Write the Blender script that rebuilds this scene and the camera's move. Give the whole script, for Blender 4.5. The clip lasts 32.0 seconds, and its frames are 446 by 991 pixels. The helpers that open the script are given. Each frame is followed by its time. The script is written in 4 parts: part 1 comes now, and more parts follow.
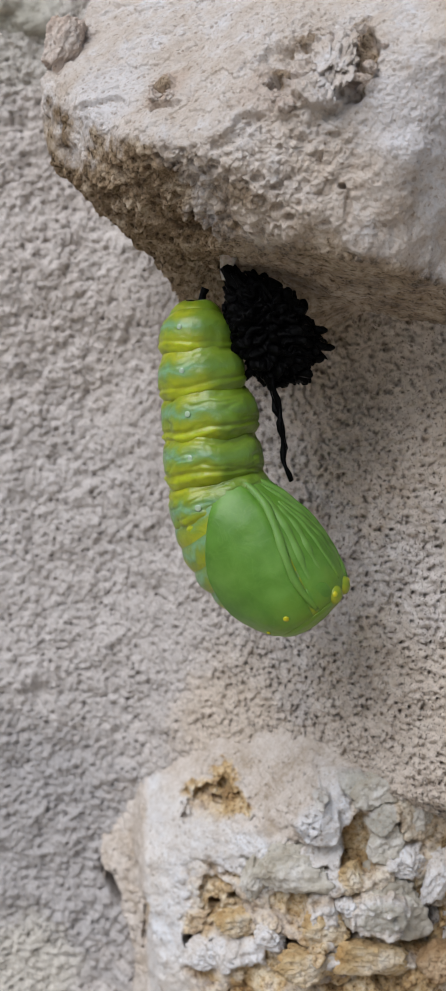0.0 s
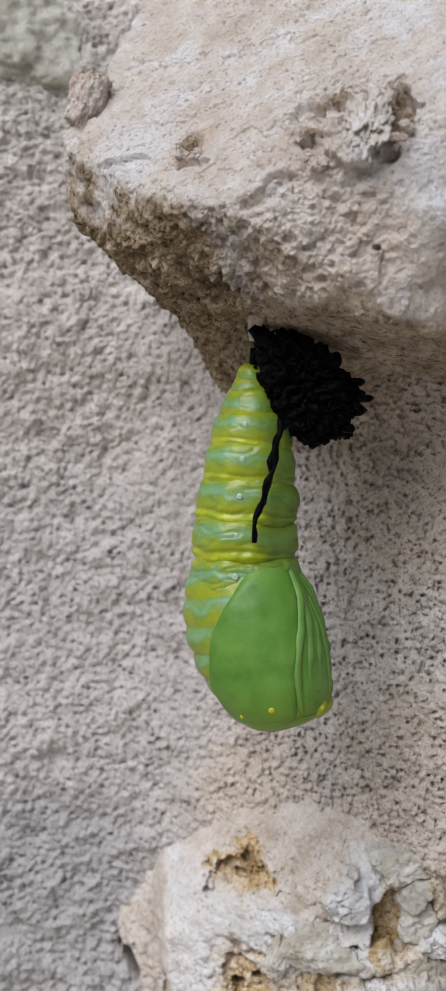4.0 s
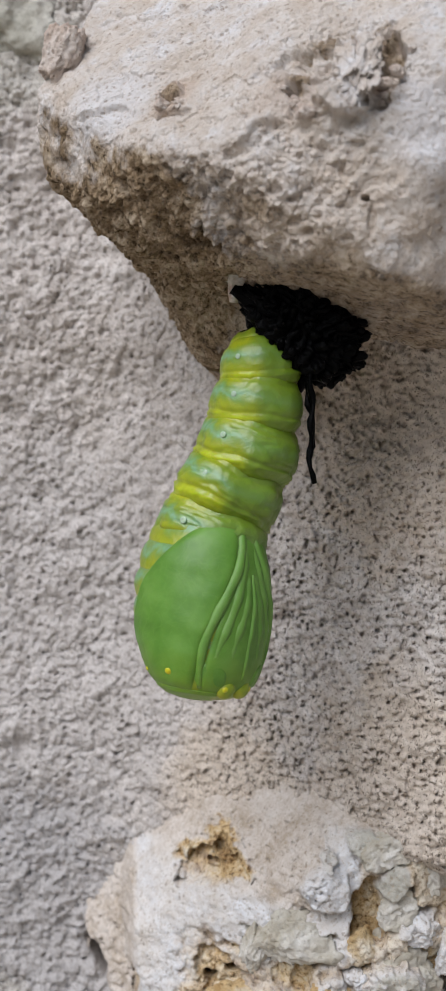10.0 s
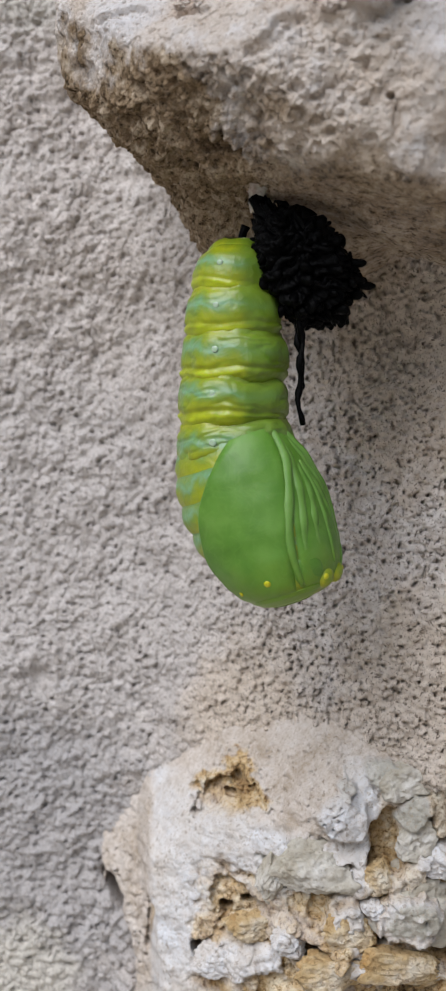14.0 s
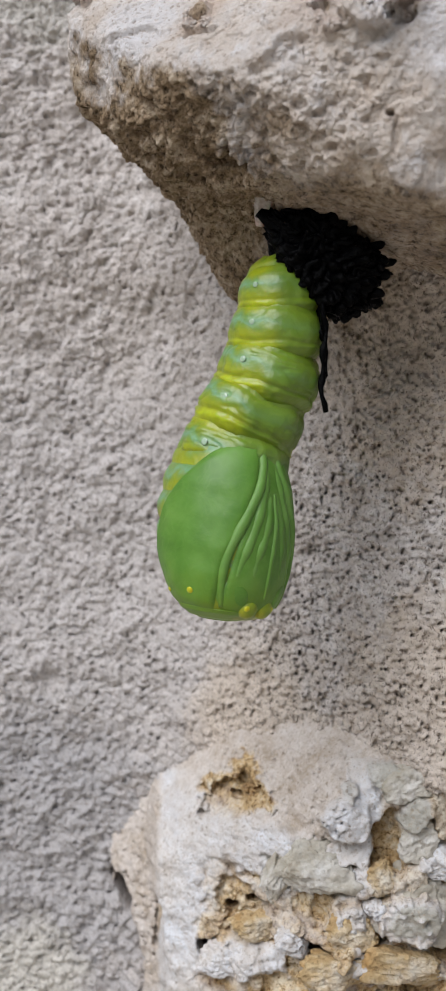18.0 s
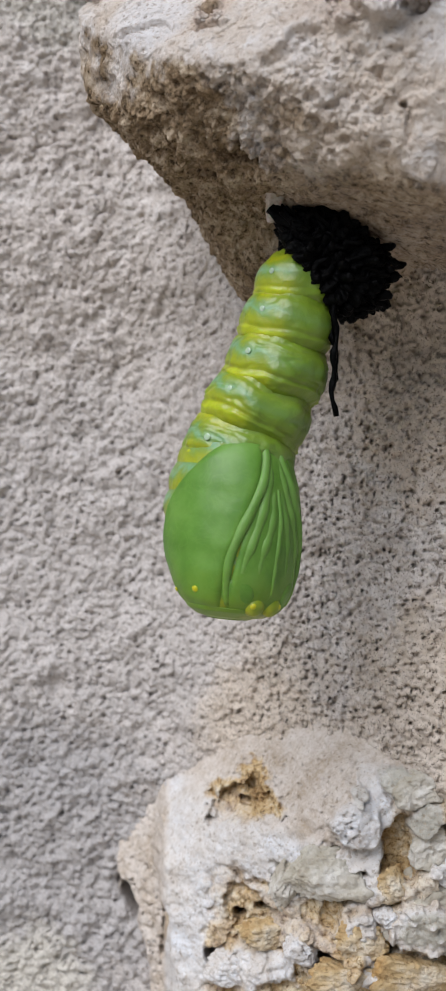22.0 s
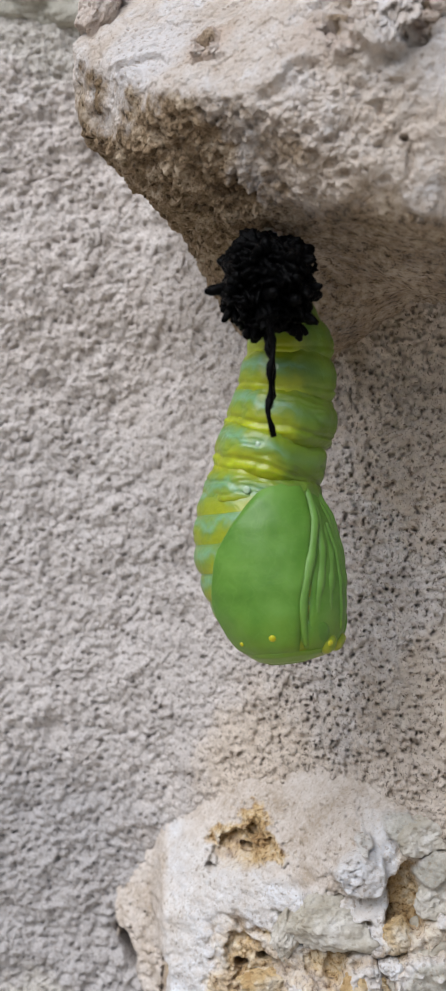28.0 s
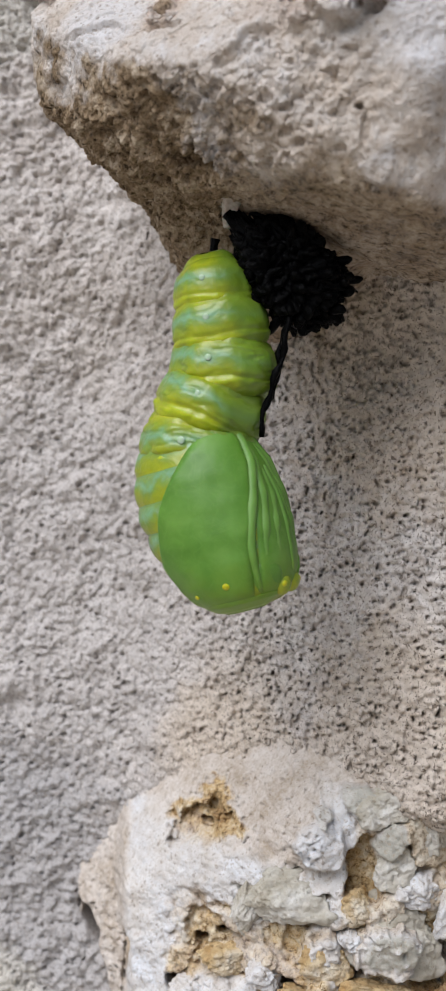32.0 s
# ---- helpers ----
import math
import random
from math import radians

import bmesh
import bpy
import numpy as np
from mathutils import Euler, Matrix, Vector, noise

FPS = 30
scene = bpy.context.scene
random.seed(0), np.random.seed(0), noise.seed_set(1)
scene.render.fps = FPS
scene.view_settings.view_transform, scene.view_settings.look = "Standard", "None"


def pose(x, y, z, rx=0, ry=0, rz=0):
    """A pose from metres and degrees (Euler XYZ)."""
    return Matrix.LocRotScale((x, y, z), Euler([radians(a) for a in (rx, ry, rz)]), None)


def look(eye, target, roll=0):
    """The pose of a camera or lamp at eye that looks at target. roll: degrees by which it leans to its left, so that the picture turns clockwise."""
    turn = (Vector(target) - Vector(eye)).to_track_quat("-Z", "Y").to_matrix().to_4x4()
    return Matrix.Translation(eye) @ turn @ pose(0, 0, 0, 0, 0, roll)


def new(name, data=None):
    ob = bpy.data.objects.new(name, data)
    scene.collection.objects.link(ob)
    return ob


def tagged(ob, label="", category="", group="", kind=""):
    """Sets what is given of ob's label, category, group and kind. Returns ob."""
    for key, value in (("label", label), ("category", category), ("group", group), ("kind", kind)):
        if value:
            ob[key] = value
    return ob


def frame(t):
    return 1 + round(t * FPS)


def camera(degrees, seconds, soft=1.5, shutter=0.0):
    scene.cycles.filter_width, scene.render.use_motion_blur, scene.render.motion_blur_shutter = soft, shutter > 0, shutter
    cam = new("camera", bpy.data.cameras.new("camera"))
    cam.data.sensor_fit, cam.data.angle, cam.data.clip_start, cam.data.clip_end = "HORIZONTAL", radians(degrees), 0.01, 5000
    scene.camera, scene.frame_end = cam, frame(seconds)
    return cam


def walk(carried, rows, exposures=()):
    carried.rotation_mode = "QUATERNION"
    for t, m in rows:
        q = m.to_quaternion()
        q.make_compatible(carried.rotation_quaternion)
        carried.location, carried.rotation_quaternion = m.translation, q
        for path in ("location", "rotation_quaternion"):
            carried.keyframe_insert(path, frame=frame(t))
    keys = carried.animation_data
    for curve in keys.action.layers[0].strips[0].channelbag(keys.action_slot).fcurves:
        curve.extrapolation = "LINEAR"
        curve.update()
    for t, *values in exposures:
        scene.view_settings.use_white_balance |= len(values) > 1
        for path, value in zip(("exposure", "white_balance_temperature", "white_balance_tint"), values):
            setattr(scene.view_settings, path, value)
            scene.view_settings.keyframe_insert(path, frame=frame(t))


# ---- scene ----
cam = camera(20.0, 32.0, soft=1.1)
cam.data.dof.use_dof = True
cam.data.dof.focus_distance = 0.115
cam.data.dof.aperture_fstop = 88.0

MM = 0.001
SILK = Vector((1.3, -7.9, 21.4)) * MM

walk(cam, [
    (0, pose(0.00147, -0.12794, 0.00584, 87.166, 0.828, 0.394)),
    (0.5, pose(0.00338, -0.12588, 0.00504, 87.511, 0.561, -0.017)),
    (1, pose(0.00233, -0.12549, 0.00550, 87.846, 0.573, -0.054)),
    (1.5, pose(0.00083, -0.12513, 0.00573, 88.087, 0.459, -0.194)),
    (2, pose(0.00103, -0.12558, 0.00599, 88.411, 0.452, -0.322)),
    (2.5, pose(-0.00073, -0.12384, 0.00756, 88.726, 0.640, 0.116)),
    (3, pose(-0.00135, -0.12328, 0.00884, 88.868, 0.689, 0.206)),
    (3.5, pose(-0.00083, -0.12411, 0.00824, 88.633, 0.654, 0.583)),
    (4, pose(-0.00069, -0.12402, 0.00835, 88.888, 0.854, 0.574)),
    (4.5, pose(-0.00179, -0.12413, 0.00769, 88.930, 0.930, 0.537)),
    (6.5, pose(-0.00191, -0.12251, 0.00735, 89.032, 0.855, 0.303)),
    (7, pose(-0.00036, -0.12233, 0.00551, 88.933, 0.750, -0.270)),
    (7.5, pose(0.00069, -0.12184, 0.00555, 89.308, 0.526, -0.892)),
    (8, pose(0.00115, -0.12126, 0.00568, 89.675, 0.479, -1.074)),
    (8.5, pose(0.00066, -0.12059, 0.00671, 89.814, 0.568, -1.068)),
    (9, pose(-0.00088, -0.12039, 0.00539, 89.501, 0.565, -1.069)),
    (9.5, pose(-0.00129, -0.12052, 0.00425, 89.729, 0.599, -1.234)),
    (10, pose(-0.00239, -0.11979, 0.00373, 89.689, 0.447, -1.240)),
    (10.5, pose(-0.00159, -0.11943, 0.00268, 89.599, 0.359, -1.426)),
    (11, pose(-0.00238, -0.11880, 0.00326, 89.669, 0.297, -1.210)),
    (11.5, pose(-0.00066, -0.11867, 0.00207, 89.556, 0.254, -1.467)),
    (12, pose(-0.00014, -0.11737, -0.00050, 89.064, 0.347, -1.346)),
    (12.5, pose(0.00219, -0.11615, -0.00088, 88.870, 0.405, -1.396)),
    (13, pose(0.00175, -0.11597, -0.00177, 88.461, 0.202, -0.949)),
    (13.5, pose(0.00089, -0.11665, -0.00177, 88.380, 0.061, -0.552)),
    (14, pose(-0.00134, -0.11731, -0.00103, 88.382, -0.068, 0.123)),
    (14.5, pose(-0.00201, -0.11889, -0.00017, 88.511, -0.231, 0.316)),
    (16.5, pose(-0.00180, -0.11916, -0.00111, 88.957, -0.153, 1.025)),
    (17, pose(-0.00069, -0.11861, -0.00173, 89.072, -0.403, 0.927)),
    (17.5, pose(-0.00027, -0.11910, -0.00215, 89.088, -0.417, 1.005)),
    (18, pose(-0.00015, -0.12001, -0.00166, 89.003, -0.297, 0.969)),
    (18.5, pose(0.00031, -0.12106, -0.00060, 89.452, -0.200, 0.925)),
    (19, pose(0.00244, -0.12130, -0.00230, 89.331, -0.214, 0.815)),
    (19.5, pose(0.00263, -0.11957, -0.00317, 89.449, -0.199, 0.895)),
    (20, pose(0.00302, -0.11853, -0.00298, 89.645, -0.366, 0.831)),
    (20.5, pose(0.00397, -0.11857, -0.00284, 89.868, -0.553, 0.840)),
    (21, pose(0.00256, -0.11872, -0.00134, 90.015, -0.499, 1.016)),
    (21.5, pose(0.00141, -0.11892, -0.00110, 90.062, -0.533, 1.276)),
    (22, pose(-0.00021, -0.11880, -0.00368, 89.944, -0.548, 1.383)),
    (22.5, pose(-0.00124, -0.11900, -0.00486, 90.066, -0.689, 1.349)),
    (23, pose(-0.00143, -0.11829, -0.00449, 90.197, -0.857, 1.259)),
    (23.5, pose(-0.00019, -0.11826, -0.00369, 90.442, -0.879, 1.006)),
    (24, pose(-0.00167, -0.11860, -0.00241, 90.659, -0.693, 1.150)),
    (24.5, pose(-0.00124, -0.11846, -0.00270, 90.568, -0.569, 0.974)),
    (25, pose(0.00114, -0.11908, -0.00245, 90.801, -0.518, 0.660)),
    (25.5, pose(0.00159, -0.11797, -0.00396, 90.733, -0.439, 0.685)),
    (27.5, pose(0.00165, -0.11604, -0.00210, 91.094, -0.275, 0.966)),
    (28, pose(-0.00035, -0.11619, -0.00247, 91.147, -0.257, 1.296)),
    (28.5, pose(-0.00200, -0.11599, -0.00389, 90.932, -0.522, 1.781)),
    (29, pose(-0.00024, -0.11577, -0.00353, 90.839, -0.547, 1.303)),
    (29.5, pose(0.00037, -0.11609, -0.00365, 90.825, -0.440, 1.262)),
    (30, pose(0.00115, -0.11602, -0.00277, 90.917, -0.341, 1.111)),
    (30.5, pose(0.00094, -0.11650, -0.00271, 90.948, -0.369, 0.788)),
    (31, pose(0.00077, -0.11677, -0.00298, 90.800, -0.529, 0.900)),
    (31.5, pose(0.00100, -0.11607, -0.00357, 90.798, -0.524, 0.703)),
    (32, pose(0.00188, -0.11581, -0.00378, 90.583, -0.352, 0.549)),
], [(0, -0.33), (4, -0.29), (11, -0.26), (14, -0.26), (21, -0.22), (24, -0.13), (28, -0.14), (32, -0.14)])

# ---- light: open shade under a bright sky ----
world = bpy.data.worlds.new("sky")
scene.world = world
world.use_nodes = True
wn = world.node_tree.nodes
sky = wn.new("ShaderNodeTexSky")
sky.sky_type, sky.sun_disc = "NISHITA", False
sky.sun_elevation, sky.sun_rotation = radians(48), radians(214)
wn["Background"].inputs["Strength"].default_value = 0.076
world.node_tree.links.new(sky.outputs["Color"], wn["Background"].inputs["Color"])
sun = new("sun", bpy.data.lights.new("sun", "SUN"))
sun.data.energy, sun.data.angle, sun.data.color = 3.9, radians(48), (0.975, 0.985, 1.03)
sun.matrix_world = look((-0.58, -0.9, 1.07), (0, 0, 0))

# ---- tools ----
def lattice(p, seed):
    """Smooth value noise in -1..1 at the points p (n x 3)."""
    i = np.floor(p).astype(np.int64)
    f = p - i
    f = f * f * (3 - 2 * f)
    total = 0
    for a in (0, 1):
        for b in (0, 1):
            for c in (0, 1):
                h = ((i[:, 0] + a) * 73856093) ^ ((i[:, 1] + b) * 19349663) ^ ((i[:, 2] + c) * 83492791) ^ (seed * 2654435761)
                h = (h ^ (h >> 13)) * 1274126177 & 0x7FFFFFFF
                h = (h ^ (h >> 15)) & 0xFFFF
                w = (f[:, 0] if a else 1 - f[:, 0]) * (f[:, 1] if b else 1 - f[:, 1]) * (f[:, 2] if c else 1 - f[:, 2])
                total = total + w * (h / 32767.5 - 1)
    return total


def fbm(p, size, octaves=4, seed=0, gain=0.5):
    """Layered noise: the largest lumps are about size across."""
    total, amp, q = 0, 1.0, p / size
    for n in range(octaves):
        total = total + amp * lattice(q, seed + 17 * n)
        q, amp = q * 2.03 + 11.7, amp * gain
    return total


def cells(p, size, seed=0):
    """Distance to the nearest and second nearest scattered point, in units of size, and a number for the cell."""
    q = p / size
    i = np.floor(q).astype(np.int64)
    d1, d2, tag = np.full(len(q), 9.0), np.full(len(q), 9.0), np.zeros(len(q))
    for a in (-1, 0, 1):
        for b in (-1, 0, 1):
            for c in (-1, 0, 1):
                k = i + (a, b, c)
                h = (k[:, 0] * 73856093) ^ (k[:, 1] * 19349663) ^ (k[:, 2] * 83492791) ^ (seed * 2654435761)
                h = (h ^ (h >> 13)) * 1274126177 & 0x7FFFFFFF
                h = h ^ (h >> 15)
                spot = k + np.stack([h & 1023, (h >> 10) & 1023, (h >> 20) & 1023], 1) / 1023.0
                d = np.linalg.norm(q - spot, axis=1)
                near = d < d1
                d2 = np.where(near, d1, np.minimum(d2, d))
                tag = np.where(near, (h & 255) / 255.0, tag)
                d1 = np.where(near, d, d1)
    return d1, d2, tag


def smooth(lo, hi, x):
    t = np.clip((x - lo) / (hi - lo), 0, 1)
    return t * t * (3 - 2 * t)


def mesh_of(name, verts, faces, material, flat=False, extra=()):
    """A mesh from points in millimetres; faces as an array or a list, extra as further polygons."""
    me = bpy.data.meshes.new(name)
    if isinstance(faces, np.ndarray):
        loops = np.r_[faces.ravel(), np.array([i for f in extra for i in f], dtype=np.int64)].astype(np.int32)
        sizes = np.r_[np.full(len(faces), faces.shape[1]), np.array([len(f) for f in extra], dtype=np.int64)].astype(np.int32)
        me.vertices.add(len(verts))
        me.vertices.foreach_set("co", (np.asarray(verts) * MM).astype(np.float32).ravel())
        me.loops.add(len(loops))
        me.loops.foreach_set("vertex_index", loops)
        me.polygons.add(len(sizes))
        me.polygons.foreach_set("loop_start", np.r_[0, np.cumsum(sizes)[:-1]].astype(np.int32))
        me.update(calc_edges=True)
        me.validate()
    else:
        me.from_pydata((np.asarray(verts) * MM).tolist(), [], list(faces) + list(extra))
    me.materials.append(material)
    if not flat:
        me.polygons.foreach_set("use_smooth", [True] * len(me.polygons))
    me.update()
    return me


def part(name, me, parent, label=""):
    ob = new(name, me)
    ob.parent = parent
    return tagged(ob, label)


def grid_faces(rows, cols, wrap=False):
    r, c = np.meshgrid(np.arange(rows - 1), np.arange(cols if wrap else cols - 1), indexing="ij")
    r, c, d = r.ravel(), c.ravel(), (c.ravel() + 1) % cols
    return np.stack([r * cols + c, (r + 1) * cols + c, (r + 1) * cols + d, r * cols + d], 1)


BALLS = {}


def ball(level):
    """Directions and faces of an even sphere."""
    if level not in BALLS:
        bm = bmesh.new()
        bmesh.ops.create_icosphere(bm, subdivisions=level, radius=1)
        me = bpy.data.meshes.new("ball")
        bm.to_mesh(me)
        bm.free()
        d = np.empty(len(me.vertices) * 3)
        me.vertices.foreach_get("co", d)
        f = np.empty(len(me.polygons) * 3, dtype=np.int32)
        me.polygons.foreach_get("vertices", f)
        bpy.data.meshes.remove(me)
        BALLS[level] = d.reshape(-1, 3), f.reshape(-1, 3)
    d, f = BALLS[level]
    return d / np.linalg.norm(d, axis=1)[:, None], f


def hewn(centre, planes, level, soft, focus=(0, 0, 0)):
    """A block cut by planes (outward normal, point on it), edges rounded by soft mm: points, outward normals, faces."""
    d, faces = ball(level)
    d = d + np.array(focus)
    d = d / np.linalg.norm(d, axis=1)[:, None]
    c, inv = np.array(centre, float), []
    for n, p in planes:
        n = np.array(n, float) / np.linalg.norm(n)
        far = max(n @ (np.array(p, float) - c), 0.5)
        inv.append(np.maximum(d @ n, 0) / far)
    inv = np.array(inv)
    k = soft
    r = 1 / (np.power(np.sum(np.power(inv, k), 0), 1 / k) + 1e-9)
    pts = c + d * r[:, None]
    return pts, faces


def normals_of(pts, faces):
    f = np.array(faces)
    n = np.cross(pts[f[:, 1]] - pts[f[:, 0]], pts[f[:, 2]] - pts[f[:, 0]])
    out = np.zeros_like(pts)
    for k in range(f.shape[1]):
        np.add.at(out, f[:, k], n)
    return out / (np.linalg.norm(out, axis=1)[:, None] + 1e-12)


def tube(points, radii, sides=8, jitter=0.0, seed=0):
    """A tube of millimetre points along a line, closed at both ends."""
    pts = np.array(points, float)
    rng = np.random.default_rng(seed)
    tang = np.gradient(pts, axis=0)
    tang /= np.linalg.norm(tang, axis=1)[:, None] + 1e-9
    side = np.cross(tang, (0.31, 0.87, 0.38))
    side /= np.linalg.norm(side, axis=1)[:, None] + 1e-9
    other = np.cross(tang, side)
    verts = []
    for p, a, b, r in zip(pts, side, other, radii):
        for k in range(sides):
            q = 2 * math.pi * k / sides
            verts.append(p + (a * math.cos(q) + b * math.sin(q)) * r * (1 + jitter * rng.uniform(-1, 1)))
    faces = grid_faces(len(pts), sides, True).tolist()
    verts += [pts[0], pts[-1]]
    n, last = len(verts), (len(pts) - 1) * sides
    for k in range(sides):
        faces.append((n - 2, k, (k + 1) % sides))
        faces.append((n - 1, last + (k + 1) % sides, last + k))
    return verts, faces


# ---- materials ----
def nodes_for(name):
    m = bpy.data.materials.new(name)
    m.use_nodes = True
    nt = m.node_tree
    return m, nt, nt.nodes["Principled BSDF"]


def add_node(nt, kind, **values):
    n = nt.nodes.new(kind)
    for k, v in values.items():
        n.inputs[k.replace("_", " ")].default_value = v
    return n


def noise_tex(nt, coord, scale, detail=6.0, rough=0.55, distort=0.0):
    n = add_node(nt, "ShaderNodeTexNoise", Scale=scale, Detail=detail, Roughness=rough, Distortion=distort)
    nt.links.new(coord, n.inputs["Vector"])
    return n.outputs["Fac"]


def noise_rgb(nt, coord, scale):
    n = add_node(nt, "ShaderNodeTexNoise", Scale=scale, Detail=3.0)
    nt.links.new(coord, n.inputs["Vector"])
    m = nt.nodes.new("ShaderNodeVectorMath")
    m.operation = "ADD"
    nt.links.new(coord, m.inputs[0])
    nt.links.new(n.outputs["Color"], m.inputs[1])
    return m.outputs[0]


def ramp(nt, fac, stops):
    r = nt.nodes.new("ShaderNodeValToRGB")
    e = r.color_ramp.elements
    while len(e) < len(stops):
        e.new(0.5)
    for el, (at, col) in zip(e, stops):
        el.position, el.color = at, (*col, 1) if len(col) == 3 else col
    nt.links.new(fac, r.inputs["Fac"])
    return r.outputs["Color"]


def blend(nt, fac, a, b, mode="MIX"):
    m = nt.nodes.new("ShaderNodeMix")
    m.data_type, m.blend_type = "RGBA", mode
    for socket, value in ((m.inputs[0], fac), (m.inputs[6], a), (m.inputs[7], b)):
        if isinstance(value, (int, float)):
            socket.default_value = value
        elif isinstance(value, tuple):
            socket.default_value = (*value, 1)
        else:
            nt.links.new(value, socket)
    return m.outputs[2]


def arith(nt, op, a, b=0.0, c=0.0):
    m = nt.nodes.new("ShaderNodeMath")
    m.operation = op
    for socket, value in zip(m.inputs, (a, b, c)):
        if isinstance(value, (int, float)):
            socket.default_value = value
        else:
            nt.links.new(value, socket)
    return m.outputs[0]


def mm_coords(nt):
    """Object coordinates in millimetres."""
    tc = nt.nodes.new("ShaderNodeTexCoord")
    mp = nt.nodes.new("ShaderNodeMapping")
    mp.inputs["Scale"].default_value = (1000, 1000, 1000)
    nt.links.new(tc.outputs["Object"], mp.inputs["Vector"])
    return mp.outputs["Vector"]


def patch_mask(nt, coord, centre, radius, wobble=0.5, size=0.35):
    """1 inside an uneven blot about a point, 0 outside."""
    v = nt.nodes.new("ShaderNodeVectorMath")
    v.operation = "DISTANCE"
    nt.links.new(coord, v.inputs[0])
    v.inputs[1].default_value = centre
    d = arith(nt, "DIVIDE", v.outputs["Value"], radius)
    d = arith(nt, "ADD", d, arith(nt, "MULTIPLY", arith(nt, "SUBTRACT", noise_tex(nt, coord, size, 5), 0.5), 2 * wobble))
    r = nt.nodes.new("ShaderNodeMapRange")
    r.interpolation_type = "SMOOTHSTEP"
    for k, x in (("From Min", 1.15), ("From Max", 0.6)):
        r.inputs[k].default_value = x
    nt.links.new(d, r.inputs["Value"])
    return r.outputs["Result"]


def bump(nt, shader, height, strength, distance):
    b = add_node(nt, "ShaderNodeBump", Strength=strength, Distance=distance)
    nt.links.new(height, b.inputs["Height"])
    nt.links.new(b.outputs["Normal"], shader.inputs["Normal"])


def stone_material(name, tones, grain, stains_and_shade=(), pits=0.5, relief=0.4, bare=None, sandy=None):
    """Weathered stone: three tones by large noise, speckle by grain, uneven blots of stain and painted shade (centre,
    radius, colour, strength).
    """
    m, nt, sh = nodes_for(name)
    co = mm_coords(nt)
    col = ramp(nt, noise_tex(nt, co, 0.17, 6, 0.65), [(0.34, tones[0]), (0.5, tones[1]), (0.66, tones[2])])
    mid = noise_tex(nt, co, 0.55, 6, 0.65, 0.4)
    col = blend(nt, ramp(nt, mid, [(0.35, (0.55, 0.55, 0.55)), (0.6, (0, 0, 0))]), col, blend(nt, 0.6, col, grain))
    for centre, radius, tint, strength in stains_and_shade:
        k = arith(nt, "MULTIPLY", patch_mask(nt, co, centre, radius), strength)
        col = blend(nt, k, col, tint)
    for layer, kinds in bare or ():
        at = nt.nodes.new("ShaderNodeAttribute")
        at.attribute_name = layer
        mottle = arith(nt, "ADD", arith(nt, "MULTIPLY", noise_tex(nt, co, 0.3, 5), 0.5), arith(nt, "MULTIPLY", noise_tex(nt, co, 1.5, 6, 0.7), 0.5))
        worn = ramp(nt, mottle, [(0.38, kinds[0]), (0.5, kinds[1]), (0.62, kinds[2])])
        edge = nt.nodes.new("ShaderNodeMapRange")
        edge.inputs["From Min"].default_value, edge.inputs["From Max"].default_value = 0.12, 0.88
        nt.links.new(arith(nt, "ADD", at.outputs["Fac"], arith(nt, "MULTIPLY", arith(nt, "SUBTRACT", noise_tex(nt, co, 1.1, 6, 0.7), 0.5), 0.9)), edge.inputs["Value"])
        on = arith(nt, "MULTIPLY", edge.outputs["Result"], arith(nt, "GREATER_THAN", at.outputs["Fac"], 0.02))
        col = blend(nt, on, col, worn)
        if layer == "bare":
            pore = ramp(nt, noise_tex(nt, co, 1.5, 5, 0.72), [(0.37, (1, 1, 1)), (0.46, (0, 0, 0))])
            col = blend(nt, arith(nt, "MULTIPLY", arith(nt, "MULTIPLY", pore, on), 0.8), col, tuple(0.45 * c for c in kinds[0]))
    vo = nt.nodes.new("ShaderNodeTexVoronoi")
    vo.inputs["Scale"].default_value = 2.3
    nt.links.new(co, vo.inputs["Vector"])
    fine = noise_tex(nt, co, 3.2, 8, 0.7)
    speck = ramp(nt, fine, [(0.36, (1, 1, 1)), (0.47, (0, 0, 0))])
    col = blend(nt, arith(nt, "MULTIPLY", speck, pits), col, grain)
    # pit dots: dark brown that also stands in for the shade inside them
    dots = nt.nodes.new("ShaderNodeTexVoronoi")
    dots.inputs["Scale"].default_value = 1.5
    shift = blend(nt, 0.75, co, noise_rgb(nt, co, 1.6))
    nt.links.new(shift, dots.inputs["Vector"])
    sep = nt.nodes.new("ShaderNodeSeparateColor")
    nt.links.new(dots.outputs["Color"], sep.inputs[0])
    deep = arith(nt, "MULTIPLY", arith(nt, "LESS_THAN", dots.outputs["Distance"], arith(nt, "MULTIPLY_ADD", sep.outputs[1], 0.28, 0.05)), arith(nt, "GREATER_THAN", sep.outputs[0], 0.35))
    if sandy:
        # coarse mortar to one side, fine pitted sand to the other
        xyz = nt.nodes.new("ShaderNodeSeparateXYZ")
        nt.links.new(co, xyz.inputs[0])
        side = nt.nodes.new("ShaderNodeMapRange")
        side.inputs["From Min"].default_value, side.inputs["From Max"].default_value = sandy
        side.inputs["To Min"].default_value = 0.35
        nt.links.new(arith(nt, "ADD", xyz.outputs["X"], arith(nt, "MULTIPLY", mid, 6.0)), side.inputs["Value"])
        deep = arith(nt, "MULTIPLY", deep, side.outputs["Result"])
    col = blend(nt, arith(nt, "MULTIPLY", deep, pits * 0.85), col, blend(nt, 0.5, grain, (0.07, 0.045, 0.025)))
    nt.links.new(col, sh.inputs["Base Color"])
    sh.inputs["Roughness"].default_value = 0.9
